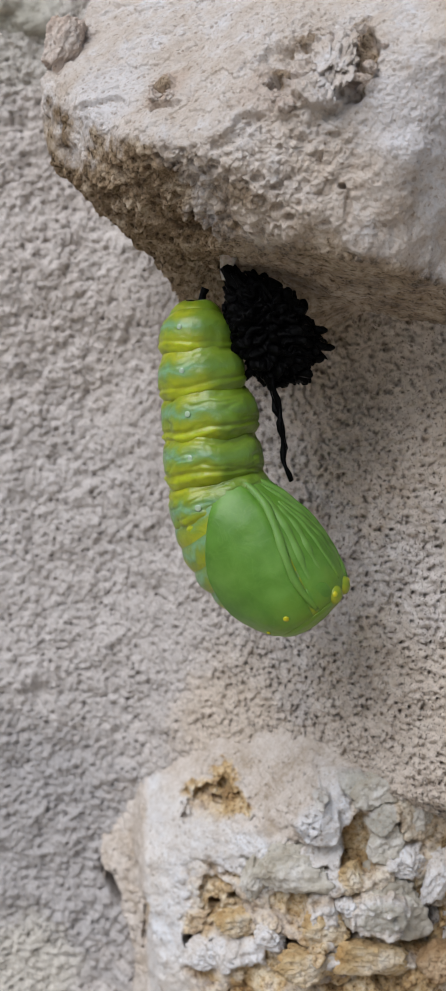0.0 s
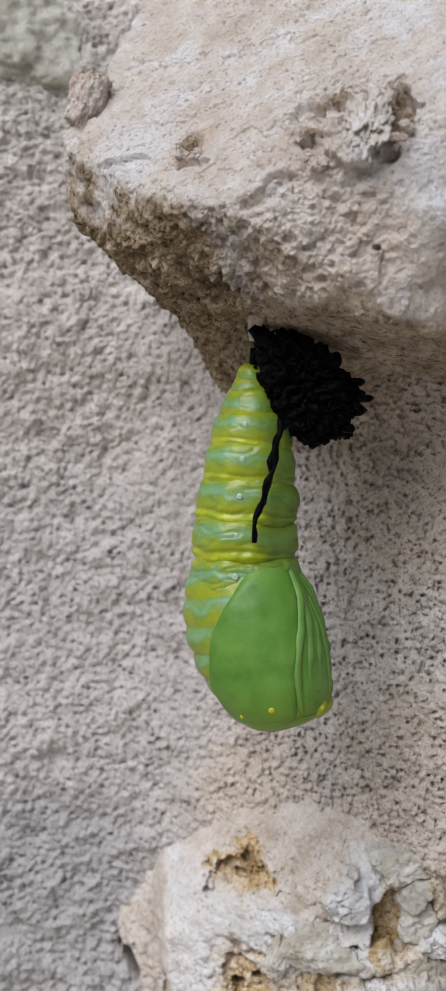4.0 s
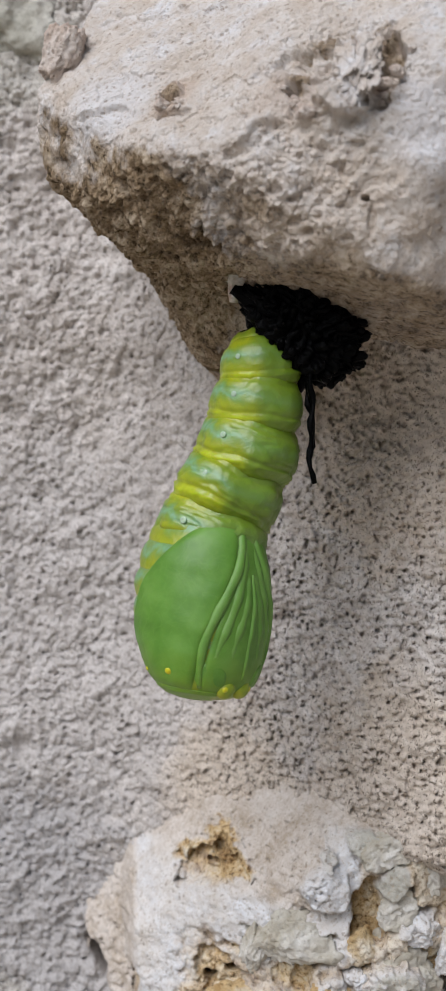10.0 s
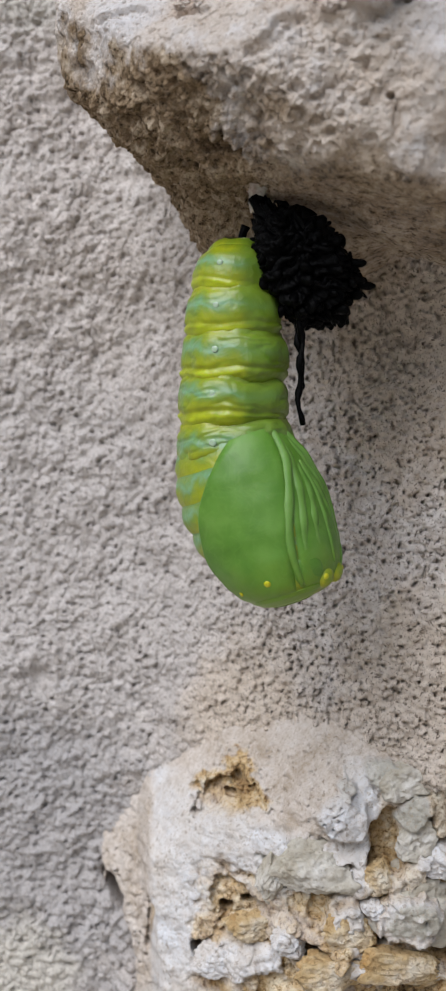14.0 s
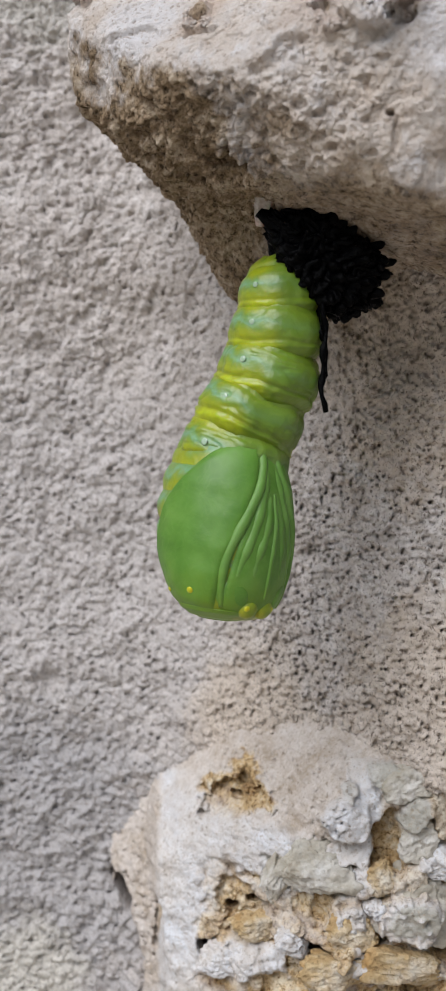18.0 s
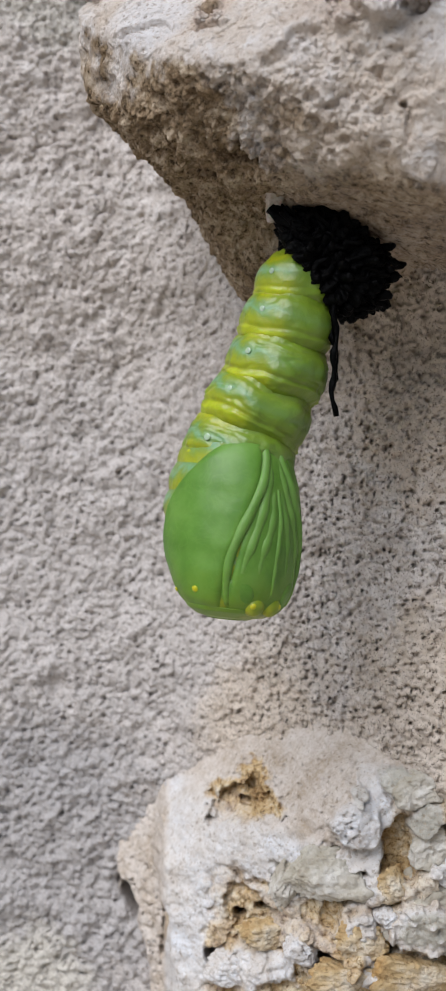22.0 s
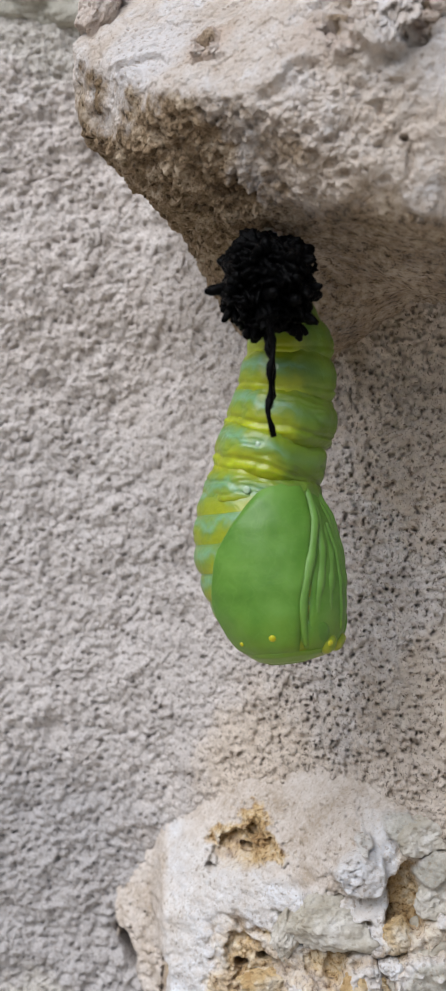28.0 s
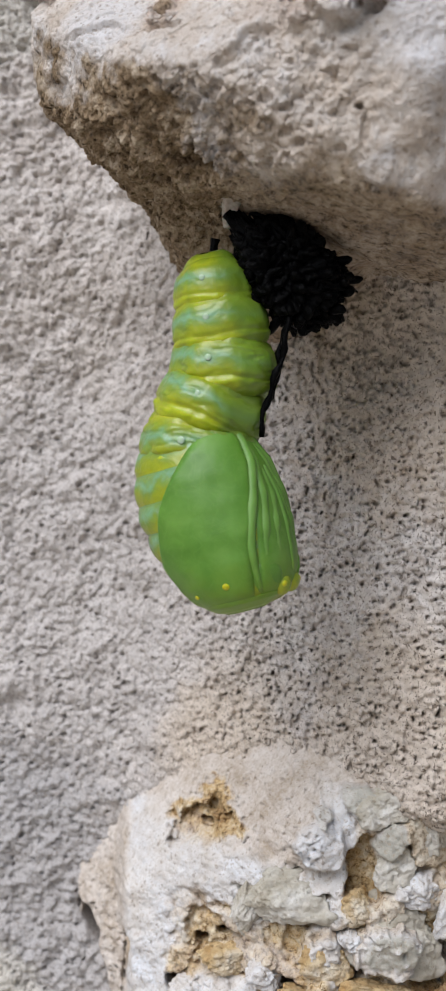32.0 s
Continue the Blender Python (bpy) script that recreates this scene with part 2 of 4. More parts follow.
    sh.inputs["Specular IOR Level"].default_value = 0.25
    h = arith(nt, "ADD", fine, arith(nt, "MULTIPLY", vo.outputs["Distance"], -0.25))
    h = arith(nt, "SUBTRACT", h, arith(nt, "MULTIPLY", deep, 0.35 * pits))
    bump(nt, sh, h, relief, 0.0007)
    return m


RENDER_TONES = [(0.60, 0.545, 0.50), (0.67, 0.615, 0.575), (0.73, 0.685, 0.65)]
# brown blots under the upper rock: brown patches plus its shade painted in
STUCCO = stone_material("sandy_render", RENDER_TONES, (0.17, 0.13, 0.10),
                        # the first two blots turn the wall greyer and darker towards the lower left
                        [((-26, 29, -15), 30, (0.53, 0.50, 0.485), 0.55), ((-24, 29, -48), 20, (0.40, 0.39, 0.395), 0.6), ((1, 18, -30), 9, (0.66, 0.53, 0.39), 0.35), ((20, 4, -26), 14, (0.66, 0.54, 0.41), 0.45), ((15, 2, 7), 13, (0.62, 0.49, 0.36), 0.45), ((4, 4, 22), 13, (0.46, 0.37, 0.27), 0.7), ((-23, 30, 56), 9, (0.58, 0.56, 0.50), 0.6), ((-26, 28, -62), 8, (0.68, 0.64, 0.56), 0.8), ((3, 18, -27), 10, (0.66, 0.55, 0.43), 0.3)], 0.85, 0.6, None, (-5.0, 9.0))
ROCK = stone_material("limestone", [(0.61, 0.53, 0.455), (0.685, 0.625, 0.57), (0.75, 0.74, 0.745)], (0.40, 0.29, 0.20),
                      [((-4, -14, 36.5), 2.4, (0.56, 0.43, 0.34), 0.6), ((5.2, -21, 34.6), 3.4, (0.54, 0.45, 0.39), 0.5),
                       ((11.8, -21, 36), 3.2, (0.54, 0.41, 0.32), 0.6), ((6, -20, 26), 7, (0.62, 0.52, 0.42), 0.35), ((17, -24, 31), 5, (0.74, 0.73, 0.75), 0.6), ((-9, -9, 36), 5, (0.74, 0.73, 0.74), 0.6)], 0.55, 0.7,
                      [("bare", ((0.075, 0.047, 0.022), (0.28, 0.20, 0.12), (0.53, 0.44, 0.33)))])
CRUST = stone_material("crusted_limestone", [(0.70, 0.655, 0.61), (0.735, 0.715, 0.70), (0.745, 0.755, 0.78)], (0.40, 0.31, 0.22), (), 0.55, 0.6,
                       [("bare", ((0.22, 0.11, 0.035), (0.57, 0.40, 0.20), (0.76, 0.67, 0.50))), ("grey", ((0.38, 0.36, 0.31), (0.50, 0.48, 0.42), (0.64, 0.62, 0.57))), ("smear", ((0.46, 0.38, 0.30), (0.61, 0.54, 0.475), (0.70, 0.64, 0.585)))])
MORTAR = stone_material("brown_mortar", [(0.66, 0.52, 0.43), (0.75, 0.64, 0.56), (0.79, 0.72, 0.66)], (0.38, 0.25, 0.17), (), 0.6, 0.8)
BOUNCE_GROUND = stone_material("pale_bounce_ground", [(0.42, 0.37, 0.30), (0.49, 0.43, 0.36), (0.55, 0.49, 0.42)], (0.3, 0.25, 0.2))
QUARTZ = stone_material("grey_stone", [(0.40, 0.36, 0.28), (0.52, 0.49, 0.42), (0.68, 0.66, 0.62)], (0.36, 0.30, 0.22), (), 0.4, 0.5)
OCHRE = stone_material("ochre_limestone", [(0.50, 0.30, 0.11), (0.67, 0.51, 0.29), (0.77, 0.71, 0.60)], (0.30, 0.17, 0.06), (), 0.5, 0.7)
RUST = stone_material("rusty_stone", [(0.30, 0.17, 0.07), (0.46, 0.31, 0.17), (0.60, 0.46, 0.31)], (0.16, 0.08, 0.03), (), 0.5, 0.7)
OLIVE = stone_material("olive_grey_stone", [(0.44, 0.42, 0.35), (0.55, 0.53, 0.46), (0.64, 0.62, 0.56)], (0.2, 0.18, 0.13), (), 0.5, 0.6)


def skin_material(name, low, mid, high, rough=0.28, banded=False, tip=False):
    """Wet, slightly clear green cuticle. banded: milky blue-green belts between yellow rims, plain green on the belly."""
    m, nt, sh = nodes_for(name)
    co = mm_coords(nt)
    col = ramp(nt, noise_tex(nt, co, 0.35, 4, 0.5, 0.3), [(0.3, low), (0.5, mid), (0.7, high)])
    if banded:
        along, belly = nt.nodes.new("ShaderNodeAttribute"), nt.nodes.new("ShaderNodeAttribute")
        along.attribute_name, belly.attribute_name = "along", "belly"
        wave = arith(nt, "MULTIPLY", arith(nt, "SUBTRACT", noise_tex(nt, co, 0.42, 3, 0.55, 0.8), 0.5), 0.4)
        f = arith(nt, "ADD", along.outputs["Fac"], wave)
        tone = ramp(nt, f, [(0.0, (0.20, 0.26, 0.006)), (0.08, (0.28, 0.32, 0.005)), (0.18, (0.38, 0.45, 0.005)), (0.27, (0.30, 0.34, 0.005)), (0.38, (0.24, 0.29, 0.006)), (0.47, (0.16, 0.26, 0.04)),
                            (0.54, (0.16, 0.32, 0.17)), (0.61, (0.14, 0.27, 0.09)), (0.70, (0.19, 0.26, 0.008)), (0.82, (0.32, 0.35, 0.005)), (0.92, (0.20, 0.25, 0.006)), (1.0, (0.14, 0.21, 0.01))])
        milky = ramp(nt, noise_tex(nt, co, 0.8, 3, 0.55, 0.5), [(0.46, (0, 0, 0)), (0.68, (0.4, 0.4, 0.4))])
        tone = blend(nt, milky, tone, (0.19, 0.26, 0.012))
        side = nt.nodes.new("ShaderNodeMapRange")
        side.interpolation_type = "SMOOTHSTEP"
        for k, v in (("From Min", 0.28), ("From Max", 0.9), ("To Min", 1.0), ("To Max", 0.15)):
            side.inputs[k].default_value = v
        nt.links.new(arith(nt, "ADD", belly.outputs["Fac"], arith(nt, "MULTIPLY", arith(nt, "SUBTRACT", noise_tex(nt, co, 0.3, 3), 0.5), 0.9)), side.inputs["Value"])
        col = blend(nt, side.outputs["Result"], col, tone)
    if tip:
        # yellowish towards the head
        xyz = nt.nodes.new("ShaderNodeSeparateXYZ")
        nt.links.new(co, xyz.inputs[0])
        end = nt.nodes.new("ShaderNodeMapRange")
        end.inputs["From Min"].default_value, end.inputs["From Max"].default_value = -9.0, -13.5
        nt.links.new(arith(nt, "ADD", xyz.outputs["Z"], arith(nt, "MULTIPLY", arith(nt, "SUBTRACT", noise_tex(nt, co, 0.5, 3), 0.5), 5.0)), end.inputs["Value"])
        col = blend(nt, arith(nt, "MULTIPLY", end.outputs["Result"], 0.75), col, (0.17, 0.27, 0.010))
        vein = ramp(nt, noise_tex(nt, co, 0.55, 3, 0.5, 1.5), [(0.46, (0, 0, 0)), (0.5, (0.35, 0.35, 0.35)), (0.54, (0, 0, 0))])
        col = blend(nt, vein, col, high)
    nt.links.new(col, sh.inputs["Base Color"])
    sh.inputs["Roughness"].default_value = rough
    sh.inputs["Specular IOR Level"].default_value = 0.5
    sh.inputs["Subsurface Weight"].default_value = 0.2
    sh.inputs["Subsurface Radius"].default_value = (0.5, 1.0, 0.25)
    sh.inputs["Subsurface Scale"].default_value = 0.0012
    sh.inputs["Coat Weight"].default_value = 0.08 if banded else 0.0
    sh.inputs["Coat Roughness"].default_value = 0.18
    h = noise_tex(nt, co, 0.9 if banded else 0.6, 3, 0.5, 0.5)
    bump(nt, sh, h, 0.2 if banded else 0.12, 0.0006)
    return m


RING = skin_material("banded_green_cuticle", (0.075, 0.14, 0.008), (0.105, 0.19, 0.012), (0.14, 0.24, 0.03), 0.38, True)
WING = skin_material("wing_case_green", (0.066, 0.182, 0.012), (0.09, 0.222, 0.020), (0.122, 0.268, 0.036), 0.48, False, True)
RIDGE = skin_material("ridge_green", (0.09, 0.215, 0.025), (0.115, 0.25, 0.036), (0.14, 0.28, 0.055), 0.55, False, True)
YELLOW = skin_material("gold_spot", (0.38, 0.40, 0.01), (0.50, 0.48, 0.01), (0.56, 0.5, 0.02), 0.3)
BEAK = skin_material("beak_yellow_green", (0.14, 0.23, 0.012), (0.22, 0.29, 0.012), (0.34, 0.36, 0.012), 0.45)
PALE = skin_material("pale_spiracle", (0.28, 0.42, 0.27), (0.34, 0.47, 0.31), (0.40, 0.50, 0.34), 0.25)


def shed_material():
    m, nt, sh = nodes_for("black_shed_skin")
    co = mm_coords(nt)
    col = ramp(nt, noise_tex(nt, co, 1.4, 5), [(0.3, (0.0006, 0.0006, 0.0008)), (0.75, (0.0016, 0.0016, 0.0016))])
    nt.links.new(col, sh.inputs["Base Color"])
    sh.inputs["Roughness"].default_value = 0.3
    sh.inputs["Specular IOR Level"].default_value = 0.045
    bump(nt, sh, noise_tex(nt, co, 3.0, 5), 0.5, 0.0004)
    return m


def silk_material():
    m, nt, sh = nodes_for("white_silk")
    co = mm_coords(nt)
    col = ramp(nt, noise_tex(nt, co, 3.0, 5), [(0.3, (0.34, 0.29, 0.24)), (0.7, (0.55, 0.50, 0.46))])
    nt.links.new(col, sh.inputs["Base Color"])
    sh.inputs["Roughness"].default_value = 0.8
    sh.inputs["Subsurface Weight"].default_value = 0.3
    sh.inputs["Subsurface Scale"].default_value = 0.0008
    return m


SHED, SILK_WHITE = shed_material(), silk_material()


# ---- setting ----
def wall_depth(x, z):
    """How far back the rendered wall lies: flat to one side, then running forward at a slant."""
    slant = 29.5 - 0.95 * (x + 10.5)
    k = 5.0
    base = -k * np.log(np.exp(-np.minimum(slant, 200) / k) + math.exp(-30.0 / k))
    base = np.maximum(base, -14 + 6 * np.tanh(-(x - 40) / 40))
    base = base - 7 * smooth(8, 27, z) * smooth(-5, 3, x)
    base = base - 0.8 * smooth(-24, -32, z) * smooth(-13, -4, x) * smooth(9, 1, x)
    return base + 9 * smooth(-31.5, -36.5, z + 0.75 * np.maximum(0, -1 - x)) * smooth(-9.5, -6.0, x)


def slab(name, xs, zs, y, back, material, layers=()):
    """A block whose front follows the depths y over the grid xs, zs and whose back is flat."""
    gx, gz = np.meshgrid(xs, zs)
    verts = np.stack([gx.ravel(), y, gz.ravel()], 1)
    rows, cols, n = len(zs), len(xs), len(verts)
    faces = grid_faces(rows, cols)
    corner = np.array([(xs[0], back, zs[0]), (xs[-1], back, zs[0]), (xs[-1], back, zs[-1]), (xs[0], back, zs[-1])])
    verts = np.r_[verts, corner]
    low, top = list(range(cols)), list(range((rows - 1) * cols, rows * cols))
    extra = [(n, n + 3, n + 2, n + 1), (n, n + 1, *low[::-1]), (n + 2, n + 3, *top),
             (n + 3, n, *[r * cols for r in range(rows)]), (n + 1, n + 2, *[r * cols + cols - 1 for r in range(rows)][::-1])]
    me = mesh_of(name, verts, faces, material, False, extra)
    for layer, values in layers:
        me.attributes.new(layer, "FLOAT", "POINT").data.foreach_set("value", np.r_[np.clip(values, 0, 1), np.zeros(4)])
    return me


def build_wall():
    def steps(lo, hi, fine, far):
        inner = np.arange(lo, hi + fine, fine)
        grow = np.array([fine * 2 ** k for k in range(1, 14)]).cumsum()
        return np.r_[(lo - grow[grow < far])[::-1], inner, (hi + grow[grow < far])]

    xs, zs = steps(-34, 26, 0.17, 1400), steps(-68, 74, 0.17, 1200)
    gx, gz = np.meshgrid(xs, zs)
    x, z = gx.ravel(), gz.ravel()
    y = wall_depth(x, z)
    p = np.stack([x, y, z], 1)
    near = smooth(160, 40, np.abs(x)) * smooth(220, 60, np.abs(z))
    y = y + near * 1.1 * fbm(p, 13, 4, 3)
    warp = 0.3 * np.stack([fbm(p, 1.5, 2, 8), fbm(p, 1.5, 2, 9), 0 * x], 1)
    d1, d2, tag = cells(p + warp, 1.1, 5)
    e1, e2, tag2 = cells(p + warp, 0.55, 15)
    coarse = 0.75 + 0.25 * smooth(8, -12, x)
    sandy = smooth(-6, 4, x)
    m1, m2, tag5 = cells(p + warp * 2, 2.3, 35)
    y = y + near * 0.3 * smooth(4, -8, x) * smooth(0.16, 0.0, m2 - m1) * smooth(-0.2, 0.5, fbm(p, 6, 2, 36))
    y = y - near * 0.3 * smooth(4, -10, x) * (1 - np.clip(m1 * 1.1, 0, 1)) * (0.2 + tag5)
    y = y - near * (0.42 * coarse * (1 - np.clip(d1 * 1.2, 0, 1)) * (0.3 + tag) + (0.42 + 0.6 * sandy) * (1 - np.clip(e1 * 1.2, 0, 1)) * (0.2 + tag2))
    y = y - near * 0.45 * fbm(p, 2.6, 3, 21) - near * 0.13 * fbm(p, 0.6, 2, 23)
    c1, c2, tag3 = cells(p + warp * 1.6, 0.85, 41)
    y = y + near * 0.7 * smooth(0.42, 0.14, c1) * smooth(0.35, 0.9, tag3 + 0.25 * fbm(p, 3, 2, 44)) + near * 0.12 * smooth(0.12, 0.0, d2 - d1)
    k1, k2, tag4 = cells(p + warp * 1.2, 0.62, 45)
    y = y + near * sandy * 1.25 * smooth(0.42, 0.14, k1) * smooth(0.36, 0.72, tag4 + 0.2 * fbm(p, 2.5, 2, 46))
    # a crevice beside the lower stone
    u, v = (x + 13.6) * 0.85 + (z + 50.3) * 0.53, -(x + 13.6) * 0.53 + (z + 50.3) * 0.85
    y = y + 9.0 * np.exp(-(u / 1.0) ** 4 - (v / 2.3) ** 4)
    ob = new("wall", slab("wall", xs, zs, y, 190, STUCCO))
    tagged(ob, "rough sandy grey-beige rendered wall with stones set in it", "wall", kind="structure")


build_wall()


# unseen ground sheet, added and kept pale to throw light on the undersides
def build_ground():
    n = 24
    g = np.linspace(-1, 1, n)
    g = np.sign(g) * np.abs(g) ** 3 * 60000
    gx, gy = np.meshgrid(g, g)
    p = np.stack([gx.ravel(), gy.ravel() - 1000, np.zeros(n * n)], 1)
    p[:, 2] = -700 + 4 * fbm(p, 300, 3, 2)
    tagged(new("ground", mesh_of("ground", p, grid_faces(n, n), BOUNCE_GROUND)), "plain pale ground below the wall, unseen, added to bounce light upward", "ground", kind="structure")


build_ground()


# ---- the overhanging stone ----
def build_upper_rock():
    planes = [((-0.584, -1, 0.834), (-2.1, -20.2, 30.4)), ((-0.796, -0.78, -1.0), (-2.1, -20.2, 30.4)), ((-0.82, -0.57, -0.15), (-10.5, -10.7, 32)),
              ((-0.75, 0.1, -1), (-8, 2, 26.3)), ((-0.25, -1, -0.12), (10.7, -23.0, 27.4)), ((-0.3, -1, -0.75), (10.0, -22.2, 22.4)),
              ((0.5, -0.8, -0.39), (13.6, -24.6, 25.7)), ((-0.25, -0.1, -1), (16.9, -4.6, 17.5)),
              ((-1, 0.15, 0.36), (-18.4, -6.5, 36)), ((-1, 0.35, -0.5), (-15.3, -4, 28.5)), ((0, 1, 0), (0, 45, 0)), ((0, 0, 1), (0, 0, 80)), ((1, 0, 0), (60, 0, 0))]
    pts, faces = hewn((9, -3, 36), planes, 9, 40, (-0.25, -0.42, -0.2))
    n = normals_of(pts, faces)
    # only the free end is carved finely; the rest lies inside the wall or out of sight
    whole, free = pts, (pts[:, 0] < 27) & (pts[:, 1] < 18) & (pts[:, 2] < 56)
    pts, n = pts[free], n[free]
    x, y, z = pts.T
    front = smooth(0.1, 0.6, -n[:, 1])
    under = smooth(0.15, 0.55, -n[:, 2])
    h = 0.7 * fbm(pts, 7, 4, 1) + 0.16 * fbm(pts, 1.6, 4, 5)
    d1, d2, tag = cells(pts + 0.3 * np.stack([fbm(pts, 1.2, 2, 71), fbm(pts, 1.2, 2, 72), fbm(pts, 1.2, 2, 73)], 1), 1.0, 9)
    e1, e2, tag2 = cells(pts, 0.5, 19)
    # coarse broken underside on the free end, crumbly patch on the brow, finer grain elsewhere
    rough = smooth(9, -3, x + 2 * fbm(pts, 4, 2, 33)) * under
    crumb = np.exp(-(((x - 6) / 6.5) ** 2 + ((z - 28) / 5.5) ** 2) ** 2) * front
    slab = np.exp(-((x - 8.8) / 4.6) ** 4 - ((z - 36.4) / 4.6) ** 4) * front
    coarse = np.maximum(np.maximum(rough, 0.8 * crumb), 0.75 * slab)
    h = h + coarse * (0.45 * (0.55 - d1) + 0.3 * (tag - 0.5) + 0.3 * fbm(pts, 0.9, 3, 31)) + (0.08 + 0.2 * coarse) * (0.5 - e1)
    # the root of the stone sags towards the wall
    h = h + 5.0 * smooth(-8.5, 3.5, x) * smooth(15, 7, x) * smooth(-5, 3, y) * under
    pore = smooth(0.62, 0.78, lattice(pts / 0.75, 43) * 0.5 + 0.5)
    h = h - (0.1 + 0.5 * coarse) * pore
    flake = smooth(0.46, 0.54, lattice(pts / 3.1, 77) * 0.5 + 0.5 + 0.15 * fbm(pts, 0.8, 2, 78))
    h = h + 0.22 * flake * front
    # worn lips and hollows in the front
    def dent(cx, cz, rx, rz, depth, edge=0.6, turn=0.0):
        u, v = x - cx, z - cz
        u, v = u * math.cos(turn) + v * math.sin(turn), -u * math.sin(turn) + v * math.cos(turn)
        r = np.sqrt((u / rx) ** 2 + (v / rz) ** 2) + 0.45 * fbm(pts, 1.5, 3, 12)
        return -depth * smooth(1.0, 1 - edge, r) * front

    h = h + dent(10.8, 25.9, 0.45, 0.4, 1.2) + dent(5.6, 34.9, 0.8, 1.0, 1.8) + dent(8.0, 34.2, 1.2, 0.5, 1.3)
    h = h + dent(12.2, 36.4, 1.4, 3.8, 1.8, 0.55, -0.2) + dent(7.2, 37.0, 3.0, 1.8, 0.9, 0.3) + dent(10.2, 31.6, 2.2, 0.7, 0.4, 0.8, 0.45)
    h = h - dent(9.0, 33.6, 2.3, 1.3, 1.5, 0.35) - dent(9.6, 36.6, 1.4, 2.3, 1.1, 0.35) - dent(-4.0, 36.4, 1.1, 1.0, 0.8, 0.4) + dent(-4.6, 34.6, 2.4, 0.7, 0.8, 0.4)
    h = h + dent(2.5, 31.0, 2.6, 0.8, 0.6, 0.4, 0.6) + dent(11.3, 24.2, 0.35, 1.2, 0.6) + dent(-9.5, 35.8, 2.6, 0.7, 0.5, 0.4)
    h = h + (0.05 + 0.09 * coarse) * fbm(pts, 0.45, 3, 97)
    pts = pts + n * h[:, None]
    # the broken faces below the brow carry no pale crust; brown also holds shade
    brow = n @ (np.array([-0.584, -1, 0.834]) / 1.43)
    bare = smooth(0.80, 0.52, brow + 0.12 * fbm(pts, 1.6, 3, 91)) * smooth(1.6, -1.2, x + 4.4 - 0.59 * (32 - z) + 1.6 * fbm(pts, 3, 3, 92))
    # downward faces get more brown, some of the underside's shade put into colour
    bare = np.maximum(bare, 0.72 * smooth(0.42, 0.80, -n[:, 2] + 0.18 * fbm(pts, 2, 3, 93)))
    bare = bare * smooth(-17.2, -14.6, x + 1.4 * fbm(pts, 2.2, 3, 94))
    # reddish dirt in the hollows round the flake, browned also for their shade
    for cx, cz, rx, rz in ((12.5, 36.8, 1.3, 3.6), (6.2, 35.0, 1.0, 1.2), (-4.0, 36.3, 1.1, 1.0), (8.2, 38.6, 1.5, 0.8)):
        r = np.sqrt(((x - cx) / rx) ** 2 + ((z - cz) / rz) ** 2) + 0.5 * fbm(pts, 1.0, 4, 95)
        bare = np.maximum(bare, 0.75 * smooth(1.1, 0.5, r) * front)
    worn = np.zeros(len(whole))
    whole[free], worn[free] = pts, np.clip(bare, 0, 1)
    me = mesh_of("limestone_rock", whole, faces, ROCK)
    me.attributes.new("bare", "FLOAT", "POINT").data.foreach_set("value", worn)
    rock = new("limestone_rock", me)
    tagged(rock, "pale limestone rock jutting from the wall, brown rough underside", "rock", "stones set in the wall")
    return rock


def lump(name, centre, size, material, parent, label="", level=4, seed=0, crack=0.25, turn=(0, 0, 0)):
    """A small broken stone."""
    rng = np.random.default_rng(seed)
    planes = []
    for k in range(17):
        v = rng.normal(size=3) if k > 5 else np.eye(3)[k % 3] * (1 if k < 3 else -1) + rng.normal(size=3) * 0.15
        v /= np.linalg.norm(v)
        planes.append((v, v * rng.uniform(0.65, 1.0)))
    pts, faces = hewn((0, 0, 0), planes, level, 22)
    n = normals_of(pts, faces)
    pts = pts + n * (0.06 * fbm(pts, 0.8, 3, seed) + crack * 0.12 * fbm(pts, 0.22, 3, seed + 3))[:, None]
    pts = pts * np.array(size)
    ob = part(name, mesh_of(name, pts, faces, material), parent, label)
    ob.matrix_basis = pose(*(np.array(centre) * MM), *turn)
    return ob


upper = build_upper_rock()
lump("mortar_lump", (-14.2, -3.0, 43.6), (2.2, 2.2, 3.9), MORTAR, upper, "crumbly brown mortar lump", 6, 4, 0.9, (0, 20, 0))
lump("flake", (9.9, -46.8 - 0.584 * 9.9 + 0.834 * 35.4 - 0.5, 35.4), (2.0, 1.25, 3.8), ROCK, upper, "raised crusty flake", 6, 9, 2.2, (-35, -24, -30))


for n, (cx, cz, spread, count) in enumerate(((-4.0, 36.4, 0.7, 6), (11.8, 35.6, 1.3, 8), (5.4, 34.2, 0.9, 4))):
    rng = np.random.default_rng(40 + n)
    for k in range(count):
        x, z = rng.normal(cx, spread), rng.normal(cz, spread)
        r = rng.uniform(0.25, 0.6)
        lump("crumb", (x, -46.8 - 0.584 * x + 0.834 * z + 0.1, z), (r * 1.3, r, r), MORTAR, upper, "", 4, 300 + 10 * n + k, 2.5)


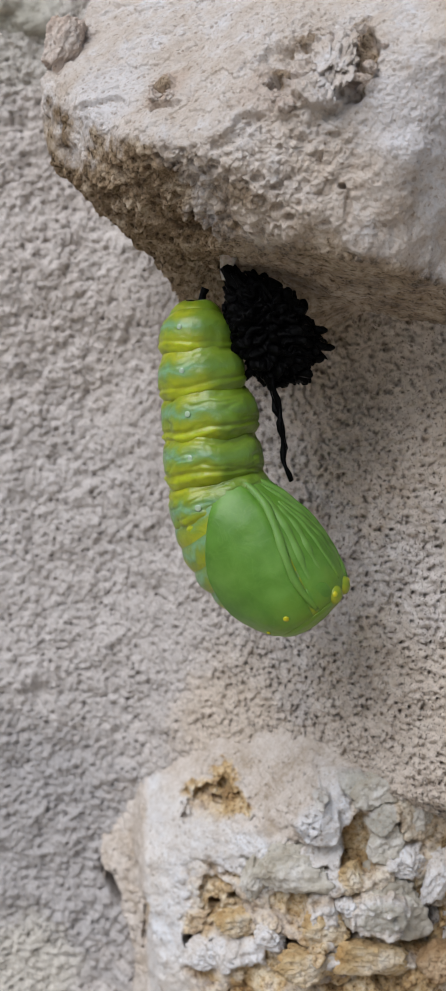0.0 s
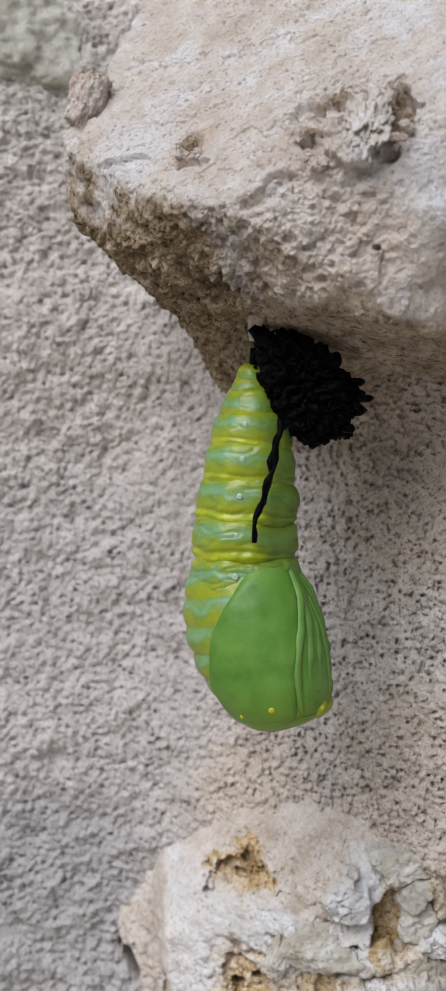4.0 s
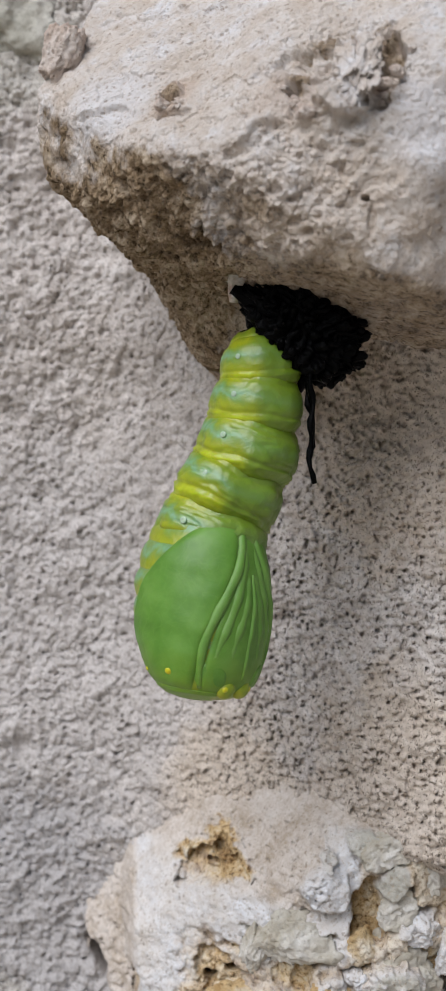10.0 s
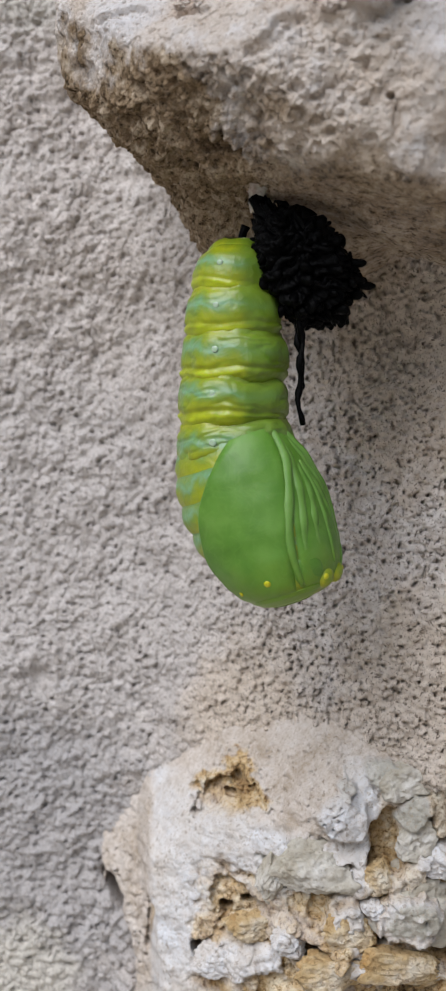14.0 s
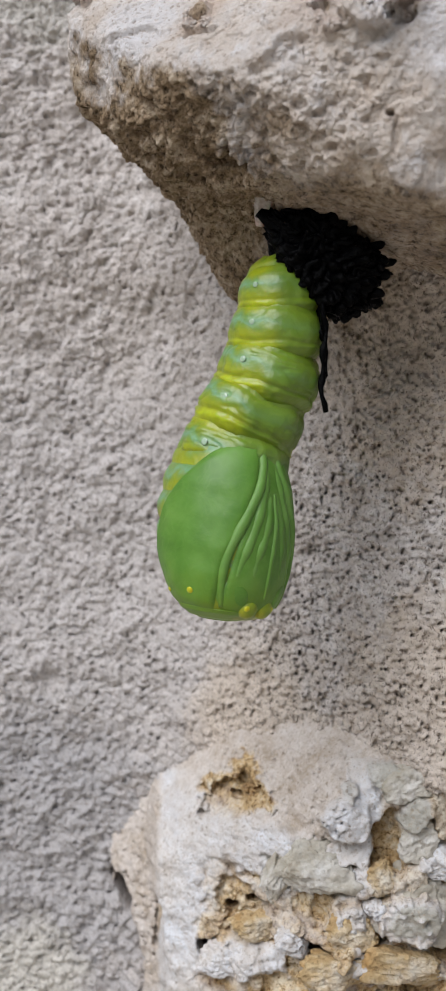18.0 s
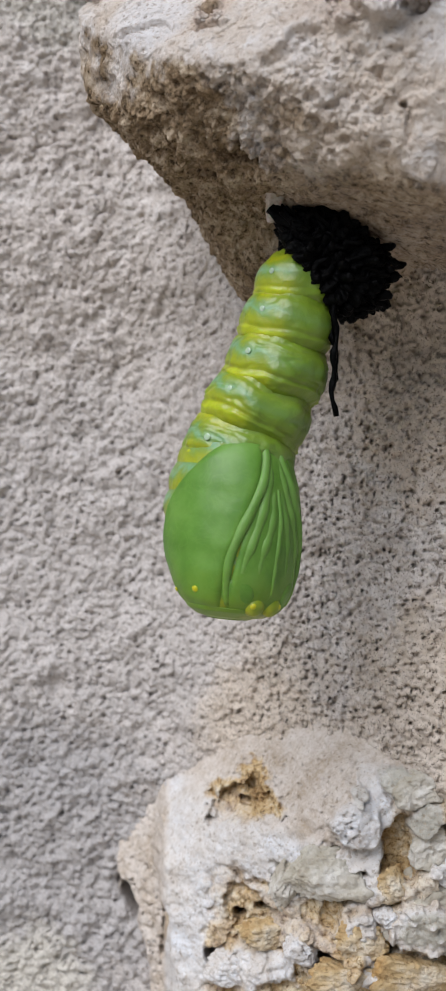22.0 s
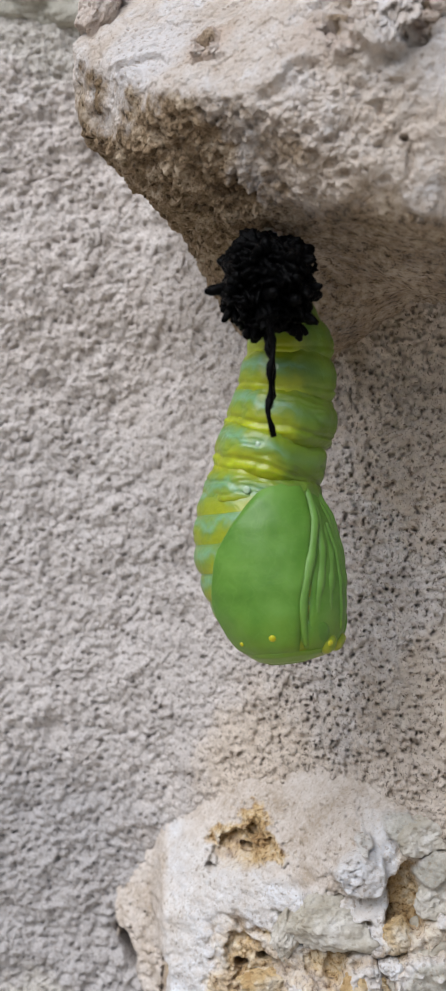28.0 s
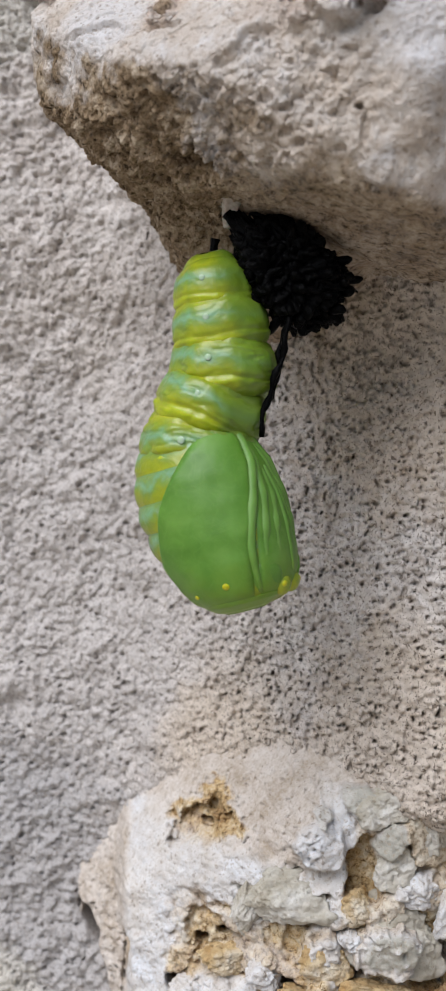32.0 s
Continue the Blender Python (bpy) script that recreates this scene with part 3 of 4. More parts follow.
# ---- the stone below ----
def build_lower_rock():
    xs = np.r_[np.arange(-19, 26, 0.14), np.arange(26, 46, 1.0)]
    zs = np.r_[np.arange(-90, -60, 1.0), np.arange(-60, -25, 0.14)]
    gx, gz = np.meshgrid(xs, zs)
    x, z = gx.ravel(), gz.ravel()
    q = np.stack([x, 0 * x, z], 1)
    wob = fbm(q, 1.6, 4, 12, 0.6)

    def spot(cx, cz, rx, rz, turn=0.0, edge=0.35, wobble=0.28, power=2.6):
        """1 inside an uneven patch, 0 outside, and the place across and up within it."""
        u, v = x - cx, z - cz
        u, v = u * math.cos(turn) + v * math.sin(turn), -u * math.sin(turn) + v * math.cos(turn)
        r = (np.abs(u / rx) ** power + np.abs(v / rz) ** power) ** (1 / power) + wobble * wob
        return smooth(1.0, 1.0 - edge, r), u, v

    # the body: slanting face to one side, flat to the other, its top buried in the render
    flat = 9.3 - 0.78 * x
    face = np.where(flat > 3, flat, 3) + 0.5 * np.exp(-np.abs(flat - 3) / 1.5)
    face = face + 5.5 * smooth(-9.0, -11.2, x + 0.25 * wob + 0.12 * (z + 45))
    edge = np.interp(z, [-90, -58, -52, -49.5, -42, -36], [-11.9, -11.9, -13.0, -15.6, -16.8, -16.5])
    face = face + 22 * smooth(0.6, -1.4, x - edge + 0.4 * wob)
    wall = 29.5 - 0.95 * (x + 10.5)
    top = np.interp(x, [-19, -9, -1, 5, 13, 26], [-36.5, -31.5, -26.0, -25.5, -27.4, -27.0])
    rise = smooth(0, 1, (top + 0.8 - z) / (7.5 + 7.0 * smooth(10, 3, x)))
    y = wall + 0.4 + (np.minimum(face, wall + 9) - wall - 0.4) * rise
    smear = np.where(x < 10, smooth(-38.3, -35.0, z + 0.7 * wob + 0.25 * np.minimum(x, 4)), smooth(-32, -29.5, z + 0.6 * wob)) + smooth(-8.6, -10.2, x)

    d1, d2, tag = cells(q + 1.3 * np.stack([fbm(q, 3, 3, 61), 0 * x, fbm(q, 3, 3, 63)], 1), 3.9, 57)
    e1, e2, tag2 = cells(q + 0.4 * np.stack([wob, 0 * x, fbm(q, 1.4, 2, 66)], 1), 1.1, 58)
    g1, g2, tag3 = cells(q, 0.45, 59)
    broken = smooth(-41.5, -44.5, z - 0.30 * (x - 8) * (x > 8) + 0.9 * wob) * smooth(-6, -2, x + 1.2 * wob)
    broken = np.maximum(broken, smooth(12.5, 14.0, x) * smooth(-30, -33, z))
    h = 0.5 * fbm(q, 6, 4, 51) + 0.22 * fbm(q, 1.4, 4, 55) + 0.12 * (0.5 - g1) + 0.28 * (0.5 - e1) * (1 - broken)
    piece = 1.4 * (0.5 - d1) + 2.0 * (tag - 0.5) + 0.8 * fbm(q, 2.4, 4, 83)
    h = h + broken * (piece - 0.8 + 0.4 * (0.5 - e1) + 0.3 * (tag2 - 0.5))
    h = h + np.clip(smear, 0, 1) * (0.5 * (0.5 - e1) - 0.7 * smooth(0.42, 0.14, g1) * (tag3 > 0.5))
    bare = broken * (0.52 + 0.48 * smooth(0.5, -0.9, piece + 0.5 * fbm(q, 1.2, 3, 84)))
    grey = 0 * x
    # hollow at the top with an orange brim
    m, u, v = spot(-1.6, -36.3, 4.2, 2.3, 0.4, 0.45)
    h = h - 2.8 * m
    pale, u, v = spot(-2.0, -36.6, 3.0, 1.6, 0.4, 0.5)
    brim, u, v = spot(-0.8, -35.3, 4.8, 3.2, 0.4, 0.3)
    bare = np.maximum(bare, 0.9 * brim * (1 - 0.55 * pale) * smooth(-38.5, -36.0, z) + 0.35 * m)
    smear = smear * (1 - brim)
    h = h - 1.8 * spot(-0.6, -36.0, 0.8, 0.6)[0] + 0.5 * brim * (1 - m) * (0.7 - e1)
    # (place, half size, turn, rise, slope across, slope up, ochre, grey, smooth)
    for cx, cz, rx, rz, turn, up, sx, sz, o, g, even in (
            (9.8, -35.5, 3.0, 2.5, 0.2, 2.0, 0.0, 0.15, 0, 0, 0), (10.5, -32.4, 1.1, 0.9, 0.0, 0.9, 0, 0, 0, 0.5, 0),
            (8.1, -37.9, 0.6, 0.4, 0.0, -2.2, 0, 0, 0, 0.4, 0), (5.4, -41.6, 3.5, 2.0, 0.15, -1.5, 0.12, 0.45, 0, 1, 0.8),
            (14.3, -38.0, 1.9, 3.6, 0.1, -2.8, 0.25, 0.1, 1, 0, 0.85), (9.4, -41.6, 1.9, 1.7, 0.4, -2.4, 0.1, 0.3, 0.9, 0, 0.7),
            (7.8, -44.6, 1.0, 1.9, -0.2, -1.6, 0, 0.2, 0.95, 0, 0.7), (14.9, -31.6, 2.7, 1.6, -0.2, 1.2, -0.25, 0.3, 0, 0.9, 0.85),
            (16.8, -35.0, 1.5, 2.4, -0.5, 1.6, 0.5, 0.1, 0, 0.9, 0.8), (20.0, -34.4, 2.1, 2.9, 0.4, 0.8, -0.45, 0.2, 0.7, 0.3, 0.8),
            (18.8, -38.8, 2.5, 1.4, 0.1, 1.2, 0, 0, 0, 0, 0), (16.1, -45.0, 3.8, 3.0, 0.1, 2.2, 0.0, 0.1, 0.25, 0, 0.5),
            (16.4, -44.8, 2.7, 2.0, 0.2, 2.3, 0.30, 0.35, 0, 1, 0.9), (10.4, -45.4, 1.9, 1.8, 0, 1.4, 0, 0, 0, 0, 0),
            (11.5, -49.0, 2.6, 1.7, 0.15, 1.6, 0, 0, 0.2, 0, 0), (8.9, -48.4, 2.0, 1.5, 0, 0.9, 0, 0, 0.8, 0, 0),
            (-0.4, -45.8, 2.7, 2.4, 0.3, -1.6, 0, 0, 0.8, 0, 0), (-3.2, -49.6, 1.8, 1.6, 0, 0.8, 0, 0, 0.7, 0, 0),
            (1.2, -51.4, 3.8, 2.2, 0.1, 0.9, 0, 0, 0.1, 0, 0), (17.5, -53.0, 6.5, 2.4, 0, -0.6, 0, 0, 0.95, 0, 0)):
        m, u, v = spot(cx, cz, rx, rz, turn, 0.3)
        h = h * (1 - even * m) + m * (up + sx * u + sz * v)
        bare, grey = bare * (1 - m) + o * m, grey * (1 - m) + g * m
        smear = smear * (1 - m)
    for cx, cz, rx, rz, turn, deep in ((21.0, -46.4, 1.7, 2.3, -0.4, 8), (6.6, -48.9, 1.8, 0.9, -0.1, 6), (13.0, -47.6, 1.2, 0.7, 0.3, 5), (1.5, -45.7, 1.0, 0.5, 0.2, 5), (17.6, -49.9, 0.8, 1.1, 0, 6),
                                       (-3.6, -51.7, 0.9, 0.9, 0.5, 5), (-1.2, -46.9, 0.6, 0.5, 0, 3), (-9.6, -52.0, 0.4, 3.5, -0.12, 1.0), (-14.0, -50.2, 0.75, 2.0, 0.56, 8)):
        m = spot(cx, cz, rx * 1.25, rz * 1.25, turn, 0.5)[0]
        h, bare = h - 1.7 * deep * m, np.maximum(bare, 0.95 * m)
    # white grains on the grey stone
    for cx, cz, r in ((16.9, -44.2, 0.6), (15.3, -44.0, 0.4), (17.8, -45.6, 0.35)):
        m = spot(cx, cz, r * 1.2, r * 0.8, 0.3, 0.9, 0.1)[0]
        h, grey = h + 0.6 * m, grey * (1 - m)
    h = h + 0.1 * fbm(q, 0.5, 3, 81) * (1 + broken)
    layers = [("bare", bare), ("grey", grey), ("smear", smear)]
    rock = new("limestone_rock", slab("limestone_rock", xs, zs, y - h * smooth(0.05, 0.6, rise), 60, CRUST, layers))
    tagged(rock, "white-crusted limestone rock with ochre hollows and broken face", "rock", "stones set in the wall")
    return rock


lower = build_lower_rock()
stone = new("wall_stone")
stone.matrix_basis = pose(-0.0265, 0.031, 0.0605)
tagged(stone, "olive-grey weathered stone set high in the rendered wall", "rock", "stones set in the wall")
lump("weathered_face", (0, 0, 0), (10.5, 5.0, 8.5), OLIVE, stone, "", 6, 31, 1.0, (0, 12, 0))
# angular stones bedded in the lower one: place across and up, half width, half height, turn
for k, (x, z, sx, sz, turn, stuff, label) in enumerate((
        (17.1, -44.1, 4.0, 3.4, 12, QUARTZ, "angular grey stone with white grains"),
        (15.8, -32.2, 2.5, 2.1, -15, QUARTZ, "pale grey stone"),
        (17.4, -37.1, 1.9, 2.4, 25, QUARTZ, "pale angular stone chip"),
        (20.2, -34.3, 1.8, 2.3, -25, QUARTZ, "grey-brown angular stone"),
        (19.2, -39.7, 2.1, 1.3, 5, CRUST, "white-crusted stone"),
        (7.1, -40.5, 3.5, 2.6, -10, QUARTZ, "flat grey stone face"),
        (3.3, -42.2, 1.5, 2.9, 14, QUARTZ, "pale grey chip"),
        (10.5, -46.6, 2.7, 1.9, 10, OCHRE, "cream and ochre stone"),
        (8.7, -50.4, 3.5, 1.8, -8, OCHRE, "cream and ochre stone"),
        (16.0, -49.9, 4.2, 2.1, 5, OCHRE, "cream and ochre stone"),
        (22.3, -50.2, 1.8, 2.2, 20, RUST, "rusty brown stone"),
        (1.4, -47.8, 2.5, 1.6, -15, OCHRE, "cream and ochre stone"),
        (-2.0, -52.5, 2.6, 1.9, 8, CRUST, "white-crusted stone"),
        (5.0, -48.4, 1.9, 1.5, 20, CRUST, "white-crusted stone"),
        (13.3, -41.4, 1.5, 1.7, -20, OCHRE, "cream and ochre stone"),
        (22.6, -41.0, 1.6, 2.7, 10, CRUST, "white-crusted stone"),
        (12.9, -44.1, 1.3, 1.2, 30, CRUST, "white-crusted stone"))):
    lump("bedded_stone", (x, max(9.3 - 0.78 * x, 3) + 0.45, z), (sx * 1.12, 1.9, sz * 1.12), stuff, lower, label, 6, 70 + k, 0.9, (0, turn, 0))


# ---- the chrysalis ----
THORAX = 13.4


def trunk(angle, z):
    """Outline of the head end: millimetre points at an angle round the axis (0: belly) and a height z (0 at the waist)."""
    t = -np.asarray(z, float) / THORAX
    r = np.interp(t, [-0.27, -0.14, -0.03, 0.12, 0.32, 0.52, 0.68, 0.80, 0.88, 0.94, 0.98, 1.0], [2.9, 4.3, 5.1, 5.8, 6.2, 6.25, 6.0, 5.65, 5.2, 4.6, 3.6, 2.3])
    shift = np.interp(t, [-0.3, 0.2, 0.6, 1.0], [0.0, 0.1, 0.4, 0.9])
    thin = np.interp(t, [0.0, 0.3, 0.6, 0.8, 0.95, 1.0], [1.0, 0.98, 0.92, 0.84, 0.76, 0.72])
    shift = shift + r * (1 - thin)
    a = np.asarray(angle, float)
    belly = 1 + 0.05 * np.cos(a) - 0.03 * np.cos(2 * a + math.pi)
    return np.stack([r * thin * belly * np.cos(a) + shift, 0.92 * r * belly * np.sin(a), np.asarray(z, float) + 0 * a], -1)


def patch(a0, a1, z0, z1, rows, cols, lift, edge, material, name):
    """A shell on the head end: angles a0(t)..a1(t) from height z0 to z1, raised by lift and turned in at its rim."""
    verts = []
    for i in range(rows):
        t = i / (rows - 1)
        for j in range(cols):
            s = j / (cols - 1)
            a = a0(t) + (a1(t) - a0(t)) * s
            z = z0(s) + (z1(s) - z0(s)) * t
            rim = min(1.0, min(s, 1 - s, t, 1 - t) / edge)
            k = lift * math.sin(rim * math.pi / 2) - 0.3 * (1 - rim) ** 2
            p = trunk(a, z)
            out = np.array([math.cos(a), math.sin(a), 0.0])
            verts.append(p + out * k)
    q = np.array(verts)
    q += 0.10 * np.stack([fbm(q, 3.5, 2, 33), fbm(q, 3.5, 2, 34), 0 * q[:, 0]], 1)
    return mesh_of(name, q, grid_faces(rows, cols), material)


def strip(a_of, z0, z1, radius, material, name, count=40, sink=0.22):
    """A flattened raised band that runs down the head end."""
    pts, rng = [], np.random.default_rng(int(radius * 1000) + int(abs(z1) * 10))
    wob = rng.uniform(0, 6)
    for i in range(count):
        t = i / (count - 1)
        z = z0 + (z1 - z0) * t
        a = a_of(t) + 0.012 * math.sin(9 * t + wob)
        pts.append(trunk(a, z) + np.array([math.cos(a), math.sin(a), 0]) * (0.30 - sink))
    wide = [radius * (0.25 + 0.75 * max(0.0, math.sin(math.pi * min(1, 0.06 + 0.92 * i / (count - 1)))) ** 0.5) * (1 + 0.06 * math.sin(i * 0.7 + wob)) for i in range(count)]
    verts, faces = tube(pts, wide, 10)
    return mesh_of(name, verts, faces, material)


def bead(radius, material, name, squash=0.5):
    d, f = ball(3)
    return mesh_of(name, d * np.array([radius * squash, radius, radius]), f, material)


chrysalis = new("chrysalis")
chrysalis.matrix_basis = Matrix.Translation(SILK)
tagged(chrysalis, "wriggling soft green and yellow newly moulted chrysalis hanging from silk", "chrysalis")

# upper and lower radius and half length of each ring, tail to waist
RINGS = ((1.55, 1.9, 1.5), (1.8, 2.5, 1.8), (2.4, 3.3, 2.1), (3.2, 4.05, 2.6), (3.75, 4.55, 2.9), (4.25, 4.9, 3.0), (4.55, 5.1, 3.0), (4.75, 5.2, 3.0))


def ring_mesh(k, top, low, half):
    """One ring: a swollen belt with a sharp yellow fold below it, puffed out on the belly and pinched at the sides."""
    rows, cols = 46, 112
    v = np.repeat(np.linspace(-1, 1, rows), cols)
    a = np.tile(np.arange(cols) * 2 * math.pi / cols, rows)
    base = low + (top - low) * (v + 1) / 2
    swell = 0.60 + 0.40 * (1 - np.abs(v) ** 2.4 * 0.92) ** 0.55 if k > 2 else 0.35 + 0.65 * (1 - np.abs(v) ** 3 * 0.9) ** 0.5
    belly = np.clip(np.cos(a), 0, 1)
    soft = min(1.0, max(0.0, (k - 2) / 3))
    fold = 0.026 * np.exp(-((v + 0.56 + 0.05 * np.sin(3 * a + k)) / 0.075) ** 2) - 0.035 * np.exp(-((v + 0.40) / 0.06) ** 2) - 0.03 * np.exp(-((v - 0.55) / 0.08) ** 2)
    puff = 0.075 * soft * belly ** 2 * np.cos(v * 1.7) + 0.045 * soft * np.exp(-((np.abs(np.mod(a + math.pi, 2 * math.pi) - math.pi) - 1.75) / 0.30) ** 2) * np.cos(v * 1.6)
    if k == 3:
        swell = np.where(v > 0, np.sqrt(np.clip(1 - 0.985 * np.abs(v) ** 2.4, 0, 1)), swell)
    r = base * swell * (1 + fold * (0.4 + 0.6 * soft) + puff + 0.02 * np.sin(3 * a + 2 * k))
    z = v * half * (1 + 0.08 * np.sin(2 * a + k)) + 0.10 * np.sin(5 * a + 1.3 * k) * soft
    q = np.stack([r * np.cos(a), 0.96 * r * np.sin(a), z], 1)
    crease = np.abs(fbm(q * (0.55, 0.55, 1.3), 2.0, 3, 60 + k))
    q[:, :2] *= (1 + 0.035 * fbm(q, 2.2, 3, 50 + k) - 0.028 * soft * smooth(0.14, 0.0, crease))[:, None]
    ends = [tuple(range(cols))[::-1], tuple(range((rows - 1) * cols, rows * cols))]
    me = mesh_of("abdomen_ring", q, grid_faces(rows, cols, True), RING, False, ends)
    me.attributes.new("along", "FLOAT", "POINT").data.foreach_set("value", (v + 1) / 2)
    me.attributes.new("belly", "FLOAT", "POINT").data.foreach_set("value", np.cos(a) if k > 2 else np.maximum(np.cos(a), 0.45))
    return me


rings = []
for k, (top, low, half) in enumerate(RINGS):
    seg = part("abdomen_ring", ring_mesh(k, top, low, half), chrysalis, "yellow and blue-green banded ring" if k == 5 else "")
    for side in (-1, 1) if k > 2 else ():
        dot = part("spiracle", bead(0.20 + 0.018 * k, PALE, "spiracle", 0.28), seg)
        a, big = side * radians(78), (top + low) / 2
        dot.matrix_basis = pose(big * 1.01 * math.cos(a) * MM, big * 0.975 * math.sin(a) * MM, 0.25 * MM, 0, 0, math.degrees(a))
    rings.append(seg)
v, f = tube([(0, 0, 0.4), (0.1, 0, 1.4), (-0.1, 0.1, 2.0), (0, 0, 2.5), (0.1, 0, 3.0)], [0.75, 0.45, 0.36, 0.34, 0.4], 8, 0.15, 2)
part("cremaster", mesh_of("cremaster", v, f, SHED), rings[0], "thin black stalk at the tail")

# the head end: a banded back, smooth wing cases and raised sheaths
zs = np.linspace(3.4, -THORAX, 110)
ring_a = np.linspace(0, 2 * math.pi, 97)[:-1]
verts = []
for z in zs:
    saw = (z / 2.5 + 0.15) % 1.0
    back = (0.30 * math.sin(math.pi * saw) ** 0.6 - 0.10) if z > -9.5 else 0.05
    p = trunk(ring_a, np.full(96, z))
    puffed = back * np.clip(-np.cos(ring_a) + 0.25, 0, 1)
    p[:, 0] += puffed * np.cos(ring_a)
    p[:, 1] += puffed * np.sin(ring_a)
    verts.extend(p)
verts = np.array(verts)
verts[:, :2] *= (1 + 0.012 * fbm(verts, 2.2, 3, 27))[:, None]
me = mesh_of("thorax", verts, grid_faces(110, 96, True), RING, False, [tuple(range(109 * 96, 110 * 96)), tuple(range(96))[::-1]])
me.attributes.new("along", "FLOAT", "POINT").data.foreach_set("value", np.repeat(np.where(zs > -8.5, 0.30 + 0.34 * ((zs / 2.5 + 0.15) % 1.0), 0.70), 96))
me.attributes.new("belly", "FLOAT", "POINT").data.foreach_set("value", np.tile(np.cos(ring_a) * 0.5, 110))
thorax = part("thorax", me, chrysalis, "rounded green head end with yellow-green banded back")


def bend(t):
    return t * t * (3 - 2 * t)


for side in (1, -1):
    wing = patch(lambda t: side * (0.12 + 0.66 * bend(t)), lambda t: side * (1.85 + 0.95 * t), lambda s: 3.0 - 6.5 * s ** 2.2, lambda s: -THORAX * (0.975 - 0.02 * s),
                 44, 44, 0.32, 0.09, WING, "wing_case")
    part("wing_case", wing, thorax, "smooth plain green wing case")
    part("antenna", strip(lambda t: side * (0.12 + 0.70 * bend(t) - 0.10 * t ** 6), 2.9, -11.9, 0.52, RIDGE, "antenna", 40, 0.36), thorax)
    part("leg_sheath", strip(lambda t: side * (0.09 + 0.43 * bend(t)), 1.2, -11.0, 0.55, RIDGE, "leg_sheath", 40, 0.54), thorax)
    part("leg_sheath", strip(lambda t: side * (0.06 + 0.20 * bend(t)), -1.6, -10.2, 0.55, RIDGE, "leg_sheath", 40, 0.56), thorax)
    eye = part("eye_bulge", bead(1.5, WING, "eye_bulge", 0.30), thorax)
    eye.matrix_basis = Matrix.Translation((trunk(side * 0.55, -11.0) + (-0.24, -side * 0.15, 0.0)) * MM) @ pose(0, 0, 0, 0, 20, side * 38)
    for a, z, r, squash in ((0.26, -11.9, 0.32, 0.7), (1.28, -10.9, 0.30, 0.5), (2.0, -11.3, 0.2, 0.5)):
        dot = part("gold_spot", bead(r, YELLOW, "gold_spot", squash), thorax)
        q = trunk(side * a, z) + 0.28 * np.array([math.cos(a), side * math.sin(a), 0])
        dot.matrix_basis = Matrix.Translation(q * MM) @ pose(0, 0, 0, 0, 25, side * math.degrees(a))
belly = patch(lambda t: -0.16 - 0.66 * t, lambda t: 0.16 + 0.66 * t, lambda s: 3.0, lambda s: -THORAX * 0.965, 40, 24, 0.12, 0.06, WING, "belly_plate")
part("belly_plate", belly, thorax)
# the blunt end of the head, drawn out to a short beak on the belly side
cap_z = np.linspace(-12.2, -THORAX - 0.05, 24)
cap = []
for i, z in enumerate(cap_z):
    p = trunk(ring_a, np.full(96, z))
    p[:, :2] *= 1.015 if i else 0.98
    cap.extend(p)
cap = np.array(cap)
cap[:, :2] *= (1 + 0.03 * fbm(cap, 2.4, 3, 29))[:, None]
part("head_cap", mesh_of("head_cap", cap, grid_faces(24, 96, True), WING, False, [tuple(range(23 * 96, 24 * 96))]), thorax)
for side in (1, -1):
    lobe = part("beak_lobe", bead(0.9, BEAK, "beak_lobe", 0.7), thorax, "yellowish beak lobe")
    lobe.matrix_basis = Matrix.Translation((trunk(side * 0.19, -12.0) + (-0.12, 0, 0)) * MM) @ pose(0, 0, 0, 0, 30, side * 10)
tongue = part("tongue_sheath", strip(lambda t: 0.0, -2.0, -11.0, 0.26, RIDGE, "tongue_sheath"), thorax)

# ---- the silk pad ----
pad_pts = np.array([(0, 0, 2.2), (0.05, 0, 1.3), (0.1, 0, 0.5), (-0.1, 0, -0.4), (-0.2, 0, -1.2)])
v, f = tube(pad_pts, [2.3, 1.25, 0.8, 0.55, 0.35], 14, 0.2, 3)
pad = new("silk_pad", mesh_of("silk_pad", v, f, SILK_WHITE))
pad.matrix_basis = Matrix.Translation(SILK)
tagged(pad, "small whitish silk button spun on the rock underside", "silk pad")

# ---- the shed skin ----
REACH = 6.7
shed = new("shed_skin")
shed.matrix_basis = Matrix.Translation(SILK)
tagged(shed, "crumpled black shed caterpillar skin with spiny folds", "shed skin")


def hull(d):
    """The clump's outline in the direction d: narrow at the neck, full below."""
    full = np.power(np.sum(np.abs(d) ** 2.7, 1), -1 / 2.7)[:, None] * d
    taper = 0.62 + 0.42 * smooth(0.95, 0.1, d[:, 2])
    return full * np.array([3.6, 3.0, 5.9]) * np.stack([taper, taper, np.ones_like(taper)], 1)


def crumpled():
    d, faces = ball(7)
    lines = np.abs(np.sin(d[:, 2] * 17 + 2.6 * fbm(d * 2.0, 1.0, 3, 4)))
    c1, c2, tag = cells(d * 3.2, 1.0, 8)
    e1, e2, tag2 = cells(d * 6.5 + 0.5 * np.stack([fbm(d, 0.4, 2, 5), fbm(d, 0.4, 2, 6), fbm(d, 0.4, 2, 7)], 1), 1.0, 18)
    k = 0.84 + 0.15 * lines + 0.24 * (tag - 0.5) + 0.08 * (0.5 - e1) + 0.14 * fbm(d * 3, 1.0, 3, 6)
    return mesh_of("crumpled_body", hull(d) * k[:, None] - (0, 0, REACH), faces, SHED)


